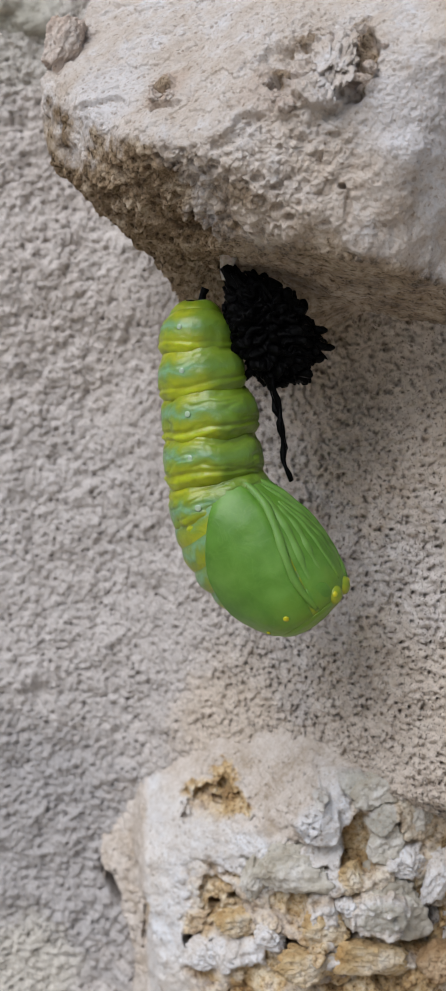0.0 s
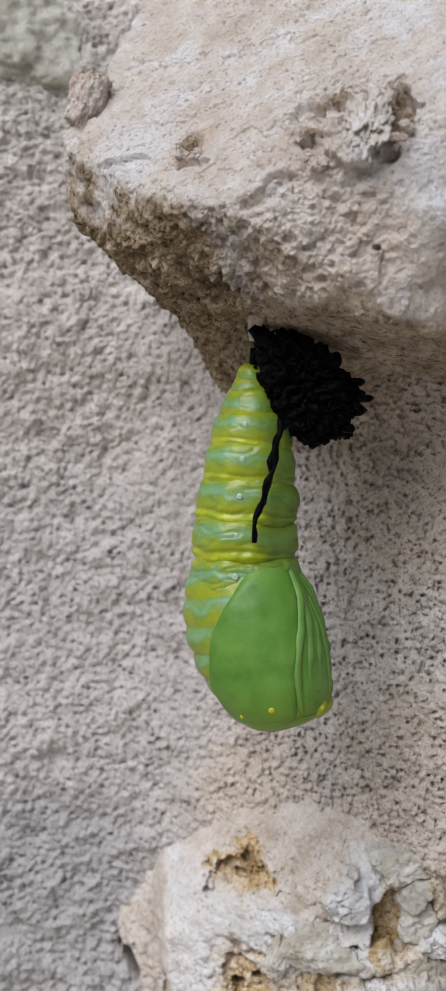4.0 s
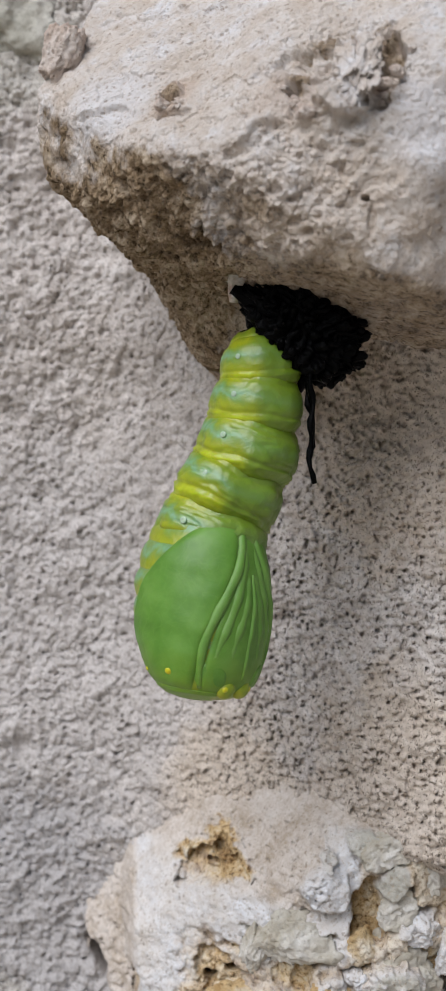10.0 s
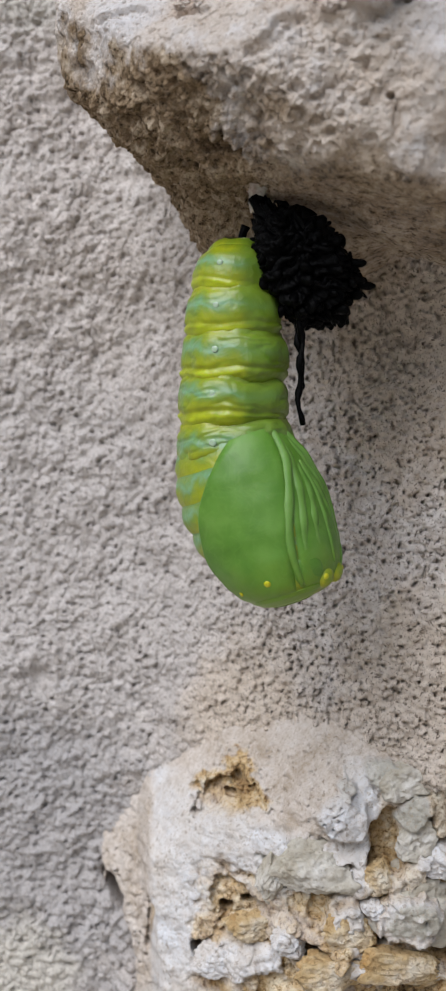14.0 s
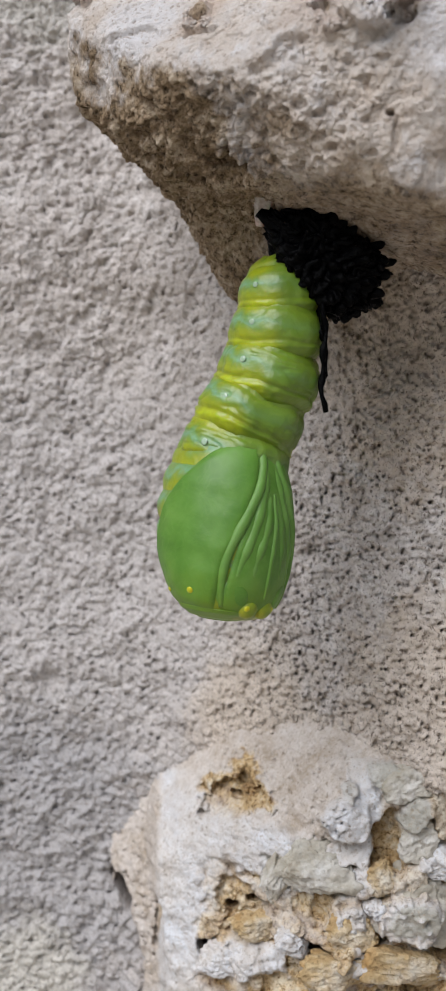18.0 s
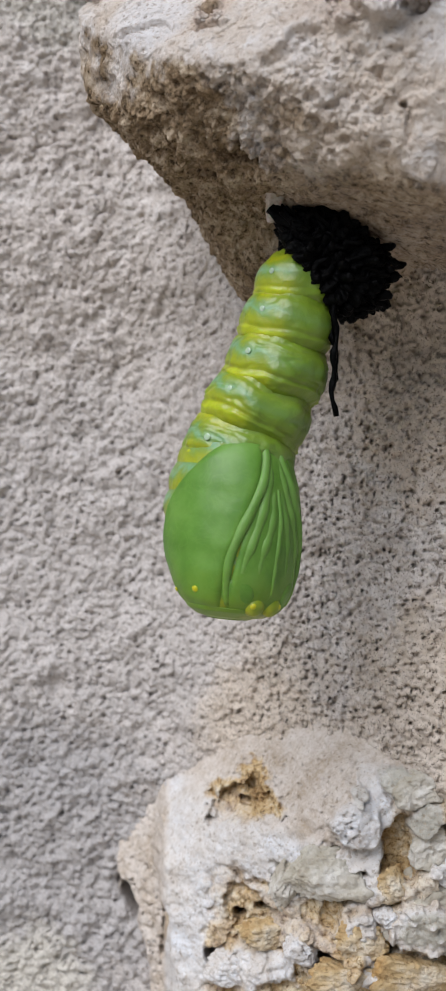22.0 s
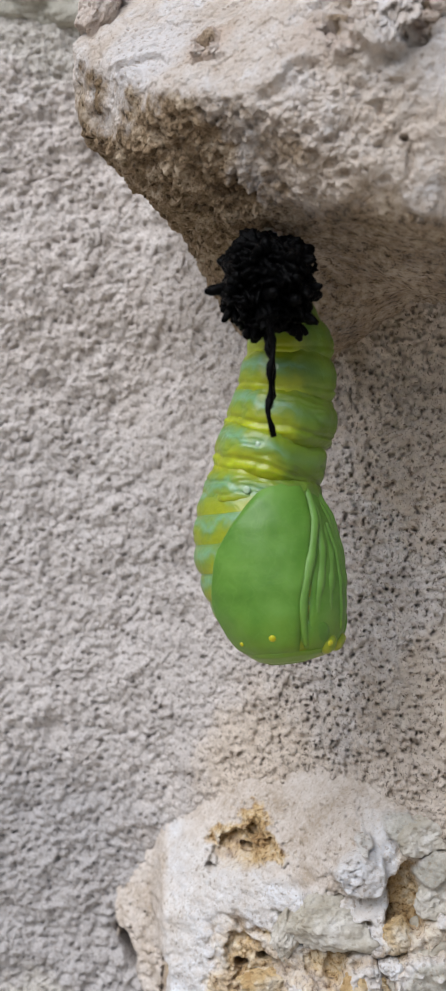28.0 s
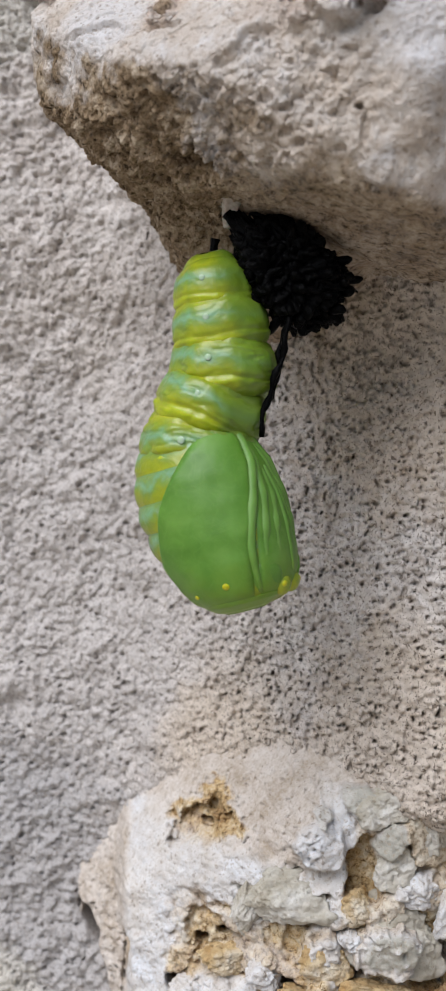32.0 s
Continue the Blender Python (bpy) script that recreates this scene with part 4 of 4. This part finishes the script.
part("crumpled_body", crumpled(), shed)
stalk_v, stalk_f = tube([(0, 0, 0.2), (0.1, 0, -1.0), (0.2, 0, -2.4), (0, 0, -3.6)], [0.8, 0.9, 1.3, 1.9], 12, 0.15, 5)
part("stalk", mesh_of("stalk", stalk_v, stalk_f, SHED), shed)
rng = np.random.default_rng(7)
for n in range(46):
    # crosswise wrinkles that run part of the way round the clump
    u, a, sweep = rng.uniform(-0.9, 0.75), rng.uniform(0, 2 * math.pi), rng.uniform(0.7, 1.6)
    turn, pts = rng.uniform(-0.35, 0.35), []
    for i in range(12):
        w = a + sweep * i / 11
        h = min(0.97, max(-0.97, u + turn * (i / 11 - 0.5) + 0.05 * math.sin(i * 1.3 + n)))
        s = math.sqrt(1 - h * h)
        pts.append(hull(np.array([[s * math.cos(w), s * math.sin(w), h]]))[0] * (0.95 + 0.06 * math.sin(i * 0.9 + n)) - (0, 0, REACH))
    big = rng.uniform(0.18, 0.42)
    v, f = tube(pts, [big * (0.3 + 0.7 * math.sin(math.pi * (i + 0.5) / 12)) for i in range(12)], 7, 0.2, n)
    part("fold", mesh_of("fold", v, f, SHED), shed)
for n in range(34):
    # blunt fleshy spines and legs, most of them at the free end
    u, a = rng.uniform(-0.97, -0.25) if n < 26 else rng.uniform(-0.2, 0.6), rng.uniform(0, 2 * math.pi)
    s = math.sqrt(1 - u * u)
    d = np.array([s * math.cos(a), s * math.sin(a), u])
    at = hull(d[None])[0] * 0.9 - (0, 0, REACH)
    out = d + rng.normal(size=3) * 0.22
    ln, fat = rng.uniform(0.7, 1.6) * (1 if n < 26 else 0.6), rng.uniform(0.34, 0.58)
    bow = rng.normal(size=3) * 0.25
    v, f = tube([at, at + out * ln * 0.4 + bow * 0.5, at + out * ln * 0.75 + bow, at + out * ln + bow], [fat, fat * 0.95, fat * 0.85, fat * 0.4], 8, 0.15, n)
    part("stub", mesh_of("stub", v, f, SHED), shed)
filaments = []
for n, (length, bend) in enumerate(((11.0, 0.3), (8.2, -0.45))):
    pts = [(bend * math.sin(i * 0.35) + 0.12 * math.sin(i * 1.3 + n), 0.2 * math.cos(i * 1.1), -length * i / 16) for i in range(17)]
    v, f = tube(pts, [0.26 + 0.09 * math.sin(i * 1.7) for i in range(16)] + [0.26], 8, 0.15, n)
    filaments.append(part("filament", mesh_of("filament", v, f, SHED), shed, "thin black twisted filament"))


# ---- how they move ----
RING_ROWS, THORAX_ROWS, SHED_ROWS, STRAND_ROWS = [[] for _ in rings], [], [], [[] for _ in filaments]


def frame_at(place, along, roll):
    """A pose whose -z runs along the body (x, z) and whose x, the belly, is turned roll degrees towards the viewer."""
    t = Vector((along[0], 0, along[1])).normalized()
    side = Vector((-t.z, 0, t.x))
    x = side * math.cos(radians(roll)) + Vector((0, -1, 0)) * math.sin(radians(roll))
    z = -t
    y = z.cross(x)
    m = Matrix((x, y, z)).transposed().to_4x4()
    return Matrix.Translation(place) @ m


def along_spine(points, u):
    i = min(int(u), len(points) - 2)
    f = u - i
    p0, p1, p2 = points[max(i - 1, 0)], points[i], points[i + 1]
    p3 = points[min(i + 2, len(points) - 1)]
    if i == 0:
        p0 = p1 * 2 - p2
    c = 0.5 * ((2 * p1) + (p2 - p0) * f + (2 * p0 - 5 * p1 + 4 * p2 - p3) * f * f + (3 * p1 - p0 - 3 * p2 + p3) * f ** 3)
    g = 0.5 * ((p2 - p0) + 2 * (2 * p0 - 5 * p1 + 4 * p2 - p3) * f + 3 * (3 * p1 - p0 - 3 * p2 + p3) * f * f)
    return c, g


# where each ring lies along the line from the silk to the waist, and how far the body is drawn out every half second
TUCKED = (0.19, 0.20, 0.21, 0.245, 0.41, 0.59, 0.77, 0.95)
DRAWN = (0.14, 0.21, 0.29, 0.40, 0.53, 0.67, 0.82, 0.97)
STRETCH = (0, 0, 0.15, 0.7, 0.8, 0.6, 0.1, 0.6, 0.7, 0.6, 0.3, 0.5, 0.4, 0.2, 0, 0.8, 1, 1, 0.3, 0, 0, 0.6, 0, 0, 0, 0, 0.9, 0.8, 0, 0, 0.2, 0.5, 0.8,
           1, 0.3, 0, 0.1, 0.6, 0.1, 0, 0, 0.2, 0.1, 0, 0, 0, 0, 0.9, 0.6, 0.1, 0.1, 1, 0.5, 0.3, 0.6, 0.9, 0.5, 0.5, 0.5, 0.7, 0, 0, 0.9, 0.1, 0)


def wriggle(t, top, middle, waist, tip, clump, roll, sway=0.0, reach=0.95):
    """One moment: the body's line as offsets (right, up) in mm from the silk, the shed skin's middle, and the turn of the belly."""
    roll = 30 + (roll - 30) * 0.55
    line = [np.array(p, float) for p in ((-0.2, -1.4), top, middle, waist, tip)]
    axis = line[4] - line[3]
    axis = axis / np.linalg.norm(axis)
    place = line[4] - axis * (THORAX - 0.3)
    line[3] = place
    # the rings telescope: stretched out along the line, or tucked up towards the silk
    fine = [along_spine(line, u)[0] for u in np.linspace(0, 3, 61)]
    run = np.r_[0, np.cumsum([np.linalg.norm(q - p) for p, q in zip(fine, fine[1:])])]
    slack = float(np.interp(t, np.arange(len(STRETCH)) * 0.5, STRETCH))
    for rows, tucked, drawn in zip(RING_ROWS, TUCKED, DRAWN):
        share = tucked + (drawn - tucked) * slack
        p, g = along_spine(line, float(np.interp(share * run[-1], run, np.linspace(0, 3, 61))))
        rows.append((t, frame_at(Vector((p[0], 0.6 + 2.4 * max(0, 0.25 - share), p[1])) * MM, g, roll)))
    # the head end is fuller on the belly side, so its axis lies back from the line
    place = place - np.array([-axis[1], axis[0]]) * 0.55 * math.cos(radians(roll))
    THORAX_ROWS.append((t, frame_at(Vector((place[0], 0.4, place[1])) * MM, axis, roll)))
    k = Vector((clump[0], 0, clump[1])) / REACH
    k.y = -math.sqrt(max(0.0, 1 - min(1.0, k.length_squared)))
    z = -k.normalized()
    x = Vector((0, -1, 0)).cross(z)
    x = (x if x.length > 0.05 else Vector((1, 0, 0))).normalized()
    y = z.cross(x)
    m = Matrix((x, y, z)).transposed().to_4x4()
    SHED_ROWS.append((t, m))
    for rows, n in zip(STRAND_ROWS, (0, 1)):
        root = Vector((reach * clump[0] + (-0.4, 0.5)[n], (-2.0, -1.2)[n] - (3.6 if reach < 0.9 else 0) + k.y * REACH * 0.8, 1.55 * clump[1])) * MM
        want = Matrix.Translation(root) @ pose(0, 0, 0, 0, sway + (-4, 6)[n], 0)
        rows.append((t, m.inverted() @ want))


wriggle(0, (-3.01, -5.11), (-2.05, -13.54), (-1.02, -22.56), (7.1, -33.69), (4.09, -6.02), 42.5, -8)
wriggle(0.3, (-1.47, -4.58), (-0.92, -12.82), (-1.28, -20.15), (0, -34.81), (6.78, -5.13), 59)
wriggle(0.7, (-0.73, -4.54), (-0.36, -13.26), (-0.36, -19.62), (1.09, -34.7), (6, -5.45), 70)
wriggle(1, (-4.52, -5.25), (-2.89, -13.84), (-0.9, -22.43), (7.69, -33.28), (3.17, -7.51), 31.5, -12)
wriggle(1.3, (-4.34, -2.17), (-3.08, -10.86), (1.09, -19.01), (12.31, -29.87), (4.71, -7.24), -9)
wriggle(1.7, (-2.35, -3.98), (-1.45, -12.13), (-1.09, -18.47), (1.81, -33.5), (3.98, -7.06), 48)
wriggle(2, (-0.91, -6.06), (-1.81, -16.92), (-2.72, -25.07), (0.27, -36.38), (4.53, -6.52), 7)
wriggle(2.3, (-0.54, -5.76), (-1.8, -15.65), (-3.06, -23.74), (0.54, -34.9), (4.5, -4.86), -1)
wriggle(2.7, (1.25, -5.35), (0, -15.17), (-3.03, -22.31), (0, -33.91), (5.89, -5.35), 15)
wriggle(3, (-4.44, -5.32), (-3.55, -13.76), (-0.89, -22.63), (7.81, -32.57), (2.66, -7.1), 7, 5, 0.3)
wriggle(3.3, (-3.22, -2.32), (-2.68, -9.47), (2.68, -17.51), (14.3, -29.13), (5, -6.79), 15, 12, 0.3)
wriggle(3.7, (-2.33, -3.22), (-1.25, -10.39), (0, -17.56), (3.22, -31.89), (3.58, -6.45), 53.5, 20, 0.35)
wriggle(4, (-0.29, -5.82), (-0.87, -14.26), (-1.46, -22.7), (0.87, -36.38), (4.66, -5.53), 15, 16, 0.5)
wriggle(4.3, (0, -5.91), (-1.79, -15.77), (-3.23, -23.83), (0, -34.94), (5.73, -5.38), 20.5, 6, 0.5)
wriggle(4.5, (0.72, -5.92), (-1.43, -15.77), (-3.23, -23.84), (-0.9, -34.95), (5.74, -5.38), 20.5, 4, 0.6)
wriggle(5.1, (-4.4, -3.2), (-3.2, -11.6), (-0.2, -20), (8, -31), (3, -6.8), 7)
wriggle(5.8, (0.4, -5.2), (-0.2, -13.2), (-2.4, -20.8), (-1.5, -34), (5.6, -5), 40)
wriggle(6.5, (0.88, -6.19), (-0.18, -14.49), (-2.3, -21.56), (-1.77, -35.18), (6.54, -5.13), 59)
wriggle(7, (-5.46, -4.58), (-3.7, -13.82), (-0.18, -22.62), (9.51, -31.86), (3.34, -6.34), -9)
wriggle(7.3, (-4.4, -2.11), (-2.64, -10.56), (0.88, -17.6), (7.04, -30.81), (2.64, -6.16), 42.5)
wriggle(7.7, (-0.88, -3.86), (0, -12.63), (-0.53, -18.77), (1.23, -34.2), (3.51, -5.61), 26)
wriggle(8, (-0.44, -6.54), (0.44, -15.26), (-0.87, -23.11), (0.44, -36.19), (4.36, -5.23), 15, -14)
wriggle(8.3, (-0.35, -6.27), (0.87, -13.59), (-0.35, -20.56), (0.87, -34.15), (4.36, -5.23), 20.5, -14)
wriggle(8.7, (-1.39, -2.61), (0.35, -11.64), (2.08, -18.58), (4.34, -33.35), (3.82, -6.43), 53.5)
wriggle(9, (-5.64, -1.97), (-5.64, -9.87), (-1.13, -20.3), (9.3, -31.01), (1.41, -7.05), 37, -25)
wriggle(9.3, (-3.99, -3.13), (-3.47, -12.15), (0.35, -20.83), (5.56, -30.38), (2.95, -6.94), -1)
wriggle(9.7, (0, -4.33), (0, -13.51), (-1.39, -21.31), (0, -33.96), (6.06, -4.33), 48)
wriggle(10, (1.98, -5.77), (1.12, -13.51), (-2.32, -20.4), (-4.48, -35.46), (6.71, -4.05), 59)
wriggle(10.3, (2.07, -5.17), (0.69, -12.92), (-3.1, -18.95), (-3.96, -33.59), (5.51, -5.51), 59)
wriggle(10.7, (-3.43, -2.4), (-2.57, -10.64), (0, -18.37), (6.87, -30.38), (2.92, -6.01), 42.5)
wriggle(11, (-5.8, -4.01), (-4.78, -11.69), (-1.11, -20.22), (9.13, -27.9), (2.73, -7), -17)
wriggle(11.3, (-3.08, -3.42), (-2.22, -12.82), (0.34, -21.37), (6.84, -30.77), (4.62, -5.98), 26)
wriggle(11.7, (0, -5.1), (-0.34, -13.6), (-2.55, -21.26), (-0.85, -35.2), (5.95, -5.1), 59)
wriggle(12, (1.26, -5.73), (0.59, -13.31), (-1.52, -20.46), (-2.78, -35.2), (6.06, -5.31), 70)
wriggle(12.3, (-2.52, -3.69), (-2.01, -12.08), (-0.84, -20.46), (5.03, -32.21), (4.19, -5.37), 37)
wriggle(12.7, (-3.67, -2.34), (-2.5, -11.18), (3, -19.52), (12.52, -29.54), (4.67, -6.17), -9)
wriggle(13, (-4.5, -2.44), (-2.87, -9.75), (-0.7, -17.34), (6.88, -31.42), (2.82, -7.04), 48)
wriggle(13.3, (-1.67, -3.85), (0, -11.38), (0, -18.91), (3.35, -33.13), (5.86, -5.52), 31.5)
wriggle(13.7, (2.02, -5.38), (0.84, -13.79), (-1.35, -22.2), (0.84, -36.15), (6.39, -5.38), 7)
wriggle(14, (-1.85, -5.89), (-1.94, -13.05), (-1.68, -22.3), (2.27, -34.51), (3.79, -5.47), 37)
wriggle(14.3, (-3.4, -3.23), (-1.7, -12.26), (-0.51, -21.62), (7.15, -31.49), (4.94, -4.94), -1)
wriggle(14.5, (-3.77, -2.91), (-2.57, -12.33), (1.71, -21.74), (10.27, -30.3), (4.28, -7.19), -9)
wriggle(15.1, (0.6, -5.2), (-0.2, -13.2), (-2.6, -21), (-2.6, -34.2), (5.6, -5), 48)
wriggle(15.8, (-4.2, -3), (-3, -11), (0, -19), (8, -30.5), (2.8, -6.8), 15)
wriggle(16.5, (-2.23, -3.43), (-0.86, -11.15), (-0.34, -18.88), (2.57, -32.61), (3.43, -6.01), 31.5)
wriggle(16.7, (-2.57, -3.43), (-1.2, -11.13), (0.86, -17.98), (3.43, -32.54), (3.94, -6.85), 59)
wriggle(17, (-5.71, -3.66), (-5.28, -10.9), (-1.87, -19.42), (8.35, -29.64), (1.53, -6.64), 37, -35)
wriggle(17.3, (-4.28, -2.23), (-3.42, -11.64), (0, -20.2), (5.14, -29.62), (2.91, -6.51), -9)
wriggle(17.7, (-0.86, -4.3), (-1.38, -13.42), (-2.58, -21.17), (-0.34, -33.73), (5.16, -4.82), 48)
wriggle(18, (1.29, -5.61), (0.86, -13.37), (-2.59, -21.56), (-4.31, -35.36), (5.61, -4.31), 59)
wriggle(18.3, (1.74, -6.61), (0, -14.43), (-3.83, -21.39), (-6.09, -34.43), (5.56, -4.87), 59)
wriggle(18.7, (-4.02, -2.27), (-2.27, -11), (1.22, -18.87), (5.59, -31.97), (3.84, -7.51), 42.5)
wriggle(19, (-6.25, -2.56), (-5.97, -11.08), (-1.71, -20.18), (9.95, -28.99), (2.27, -5.97), 28.2, -20)
wriggle(19.3, (-3.12, -2.6), (-2.6, -11.61), (0.35, -21.14), (6.07, -29.29), (3.99, -5.55), 15)
wriggle(19.7, (0, -4.29), (-0.51, -12.87), (-2.23, -21.45), (0, -33.98), (5.66, -5.15), 48)
wriggle(20, (2.3, -5.45), (1.02, -12.94), (-2.81, -20.6), (-4.51, -35.49), (6.13, -4.43), 59)
wriggle(20.3, (1.19, -5.63), (0, -13.31), (-4.27, -19.29), (-5.12, -33.45), (5.12, -4.78), 59)
wriggle(20.7, (-2.9, -2.9), (-0.85, -11.44), (2.56, -19.13), (9.39, -31.09), (4.78, -5.98), 37)
wriggle(21, (-5.97, -3.24), (-5.37, -11.34), (-1.28, -20.72), (9.8, -30.09), (2.56, -7.5), 37)
wriggle(21.3, (-3.08, -3.42), (-2.22, -11.98), (1.2, -20.53), (6.33, -29.09), (4.11, -5.99), -1)
wriggle(21.7, (0.34, -4.28), (-0.51, -12.84), (-2.57, -20.54), (0.34, -33.38), (5.99, -5.65), 42.5)
wriggle(22, (1.96, -5.12), (0.43, -13.65), (-2.99, -21.33), (-4.27, -35.4), (5.55, -4.69), 64.5)
wriggle(22.3, (0.86, -5.14), (-0.51, -13.7), (-3.94, -20.55), (-3.94, -33.91), (4.62, -4.79), 64.5)
wriggle(22.7, (-1.71, -2.91), (-0.85, -11.11), (1.71, -20.51), (5.98, -29.06), (4.79, -5.13), 15)
wriggle(23, (-5.15, -2.77), (-3.76, -11.34), (0.39, -20.2), (8.69, -29.05), (2.6, -7.19), -25)
wriggle(23.3, (-3.75, -2.55), (-2.55, -11.07), (2.04, -19.58), (10.21, -29.79), (5.11, -7.66), 37)
wriggle(23.7, (-2.05, -4.77), (-1.36, -12.44), (-2.56, -19.26), (-0.51, -34.09), (2.56, -7.33), 31.5)
wriggle(24, (0, -7.24), (-0.85, -16.61), (-2.55, -25.12), (-0.85, -36.62), (0.85, -4.68), 20.5, -3, 0.85)
wriggle(24.3, (-0.85, -7.17), (-0.85, -15.7), (-0.85, -24.23), (5.12, -35.32), (0.85, -3.75), 15, 0, 0.85)
wriggle(24.7, (-4.79, -3.76), (-3.08, -14.02), (1.71, -23.42), (10.26, -32.47), (1.2, -4.1), -1)
wriggle(25, (-5.56, -2.99), (-4.7, -11.97), (-0.86, -21.38), (10.69, -29.08), (2.99, -7.7), 26, -10)
wriggle(25.3, (-2.56, -3.41), (-1.7, -11.08), (-0.34, -17.9), (1.7, -32.39), (2.56, -6.82), 64.5)
wriggle(25.5, (-2.72, -4.24), (-1.36, -11.04), (-0.51, -18.68), (1.53, -33.11), (2.55, -6.79), 37)
wriggle(26.1, (0.4, -6), (-0.2, -13), (-2.2, -20), (-1.8, -34), (1.8, -5.6), 31)
wriggle(26.8, (-3.6, -3.4), (-2.6, -11), (0, -18.6), (5.5, -31.5), (2.2, -6.6), 26)
wriggle(27.5, (-0.83, -5.84), (-1.17, -12.18), (-2, -18.85), (-1.67, -33.86), (1.33, -6.34), 42.5, 0, 0.85)
wriggle(27.7, (1.67, -6.68), (0.33, -14.19), (-2.5, -20.86), (-2, -34.72), (0.83, -5.01), 31.5, 0, 0.85)
wriggle(28, (1.36, -6.79), (1.09, -13.84), (-0.81, -23.07), (0.54, -35.56), (-0.27, -4.07), 26, 0, 0.85)
wriggle(28.3, (2.5, -9.18), (1.17, -16.69), (-2.5, -22.53), (-2.5, -35.04), (-0.5, -4.17), 20.5, 0, 0.85)
wriggle(28.7, (3.33, -7.83), (1.67, -15.33), (-1.67, -21.16), (-2.5, -34.49), (0.5, -6.16), 37, 0, 0.85)
wriggle(29, (2.49, -7.05), (1.66, -13.69), (-0.83, -18.67), (-1.24, -33.61), (0.41, -6.81), 40, -5, 0.85)
wriggle(29.3, (-0.83, -4.67), (0.33, -12.17), (1.67, -18.84), (5, -31.84), (1.17, -6.33), 70, 0, 0.85)
wriggle(29.7, (-4.67, -2.5), (-3.67, -10.85), (0.83, -19.19), (10.01, -29.7), (3.84, -7.51), 20.5)
wriggle(30, (-3.33, -4.16), (-2.5, -12.89), (-0.83, -21.21), (4.57, -32.02), (4.57, -6.65), 31.5, 8)
wriggle(30.3, (-0.33, -3.68), (0, -12.54), (-2.17, -20.9), (-0.84, -32.94), (5.85, -5.35), 42.5)
wriggle(30.7, (1.68, -5.37), (0, -13.75), (-3.35, -20.46), (-5.03, -34.38), (5.37, -4.53), 59)
wriggle(31, (-4.19, -2.93), (-2.93, -10.47), (-0.84, -18.84), (5.44, -32.25), (2.09, -7.54), 42.5)
wriggle(31.3, (-5.01, -3.09), (-4.59, -11.01), (-1.25, -18.52), (7.09, -31.45), (0.83, -7.68), 53.5, -30)
wriggle(31.7, (-4.74, -3.74), (-3.33, -12.06), (-0.42, -21.2), (5.82, -29.51), (3.33, -8.73), -9)
wriggle(32, (-1.41, -4.98), (-0.58, -13.28), (-1.83, -24.08), (0.66, -33.62), (5.65, -5.4), 26, 15)


def motions():
    for ring, rows in zip(rings, RING_ROWS):
        walk(ring, rows)
    walk(thorax, THORAX_ROWS)
    walk(shed, [(t, Matrix.Translation(SILK) @ m) for t, m in SHED_ROWS])
    for strand, rows in zip(filaments, STRAND_ROWS):
        walk(strand, rows)


motions()
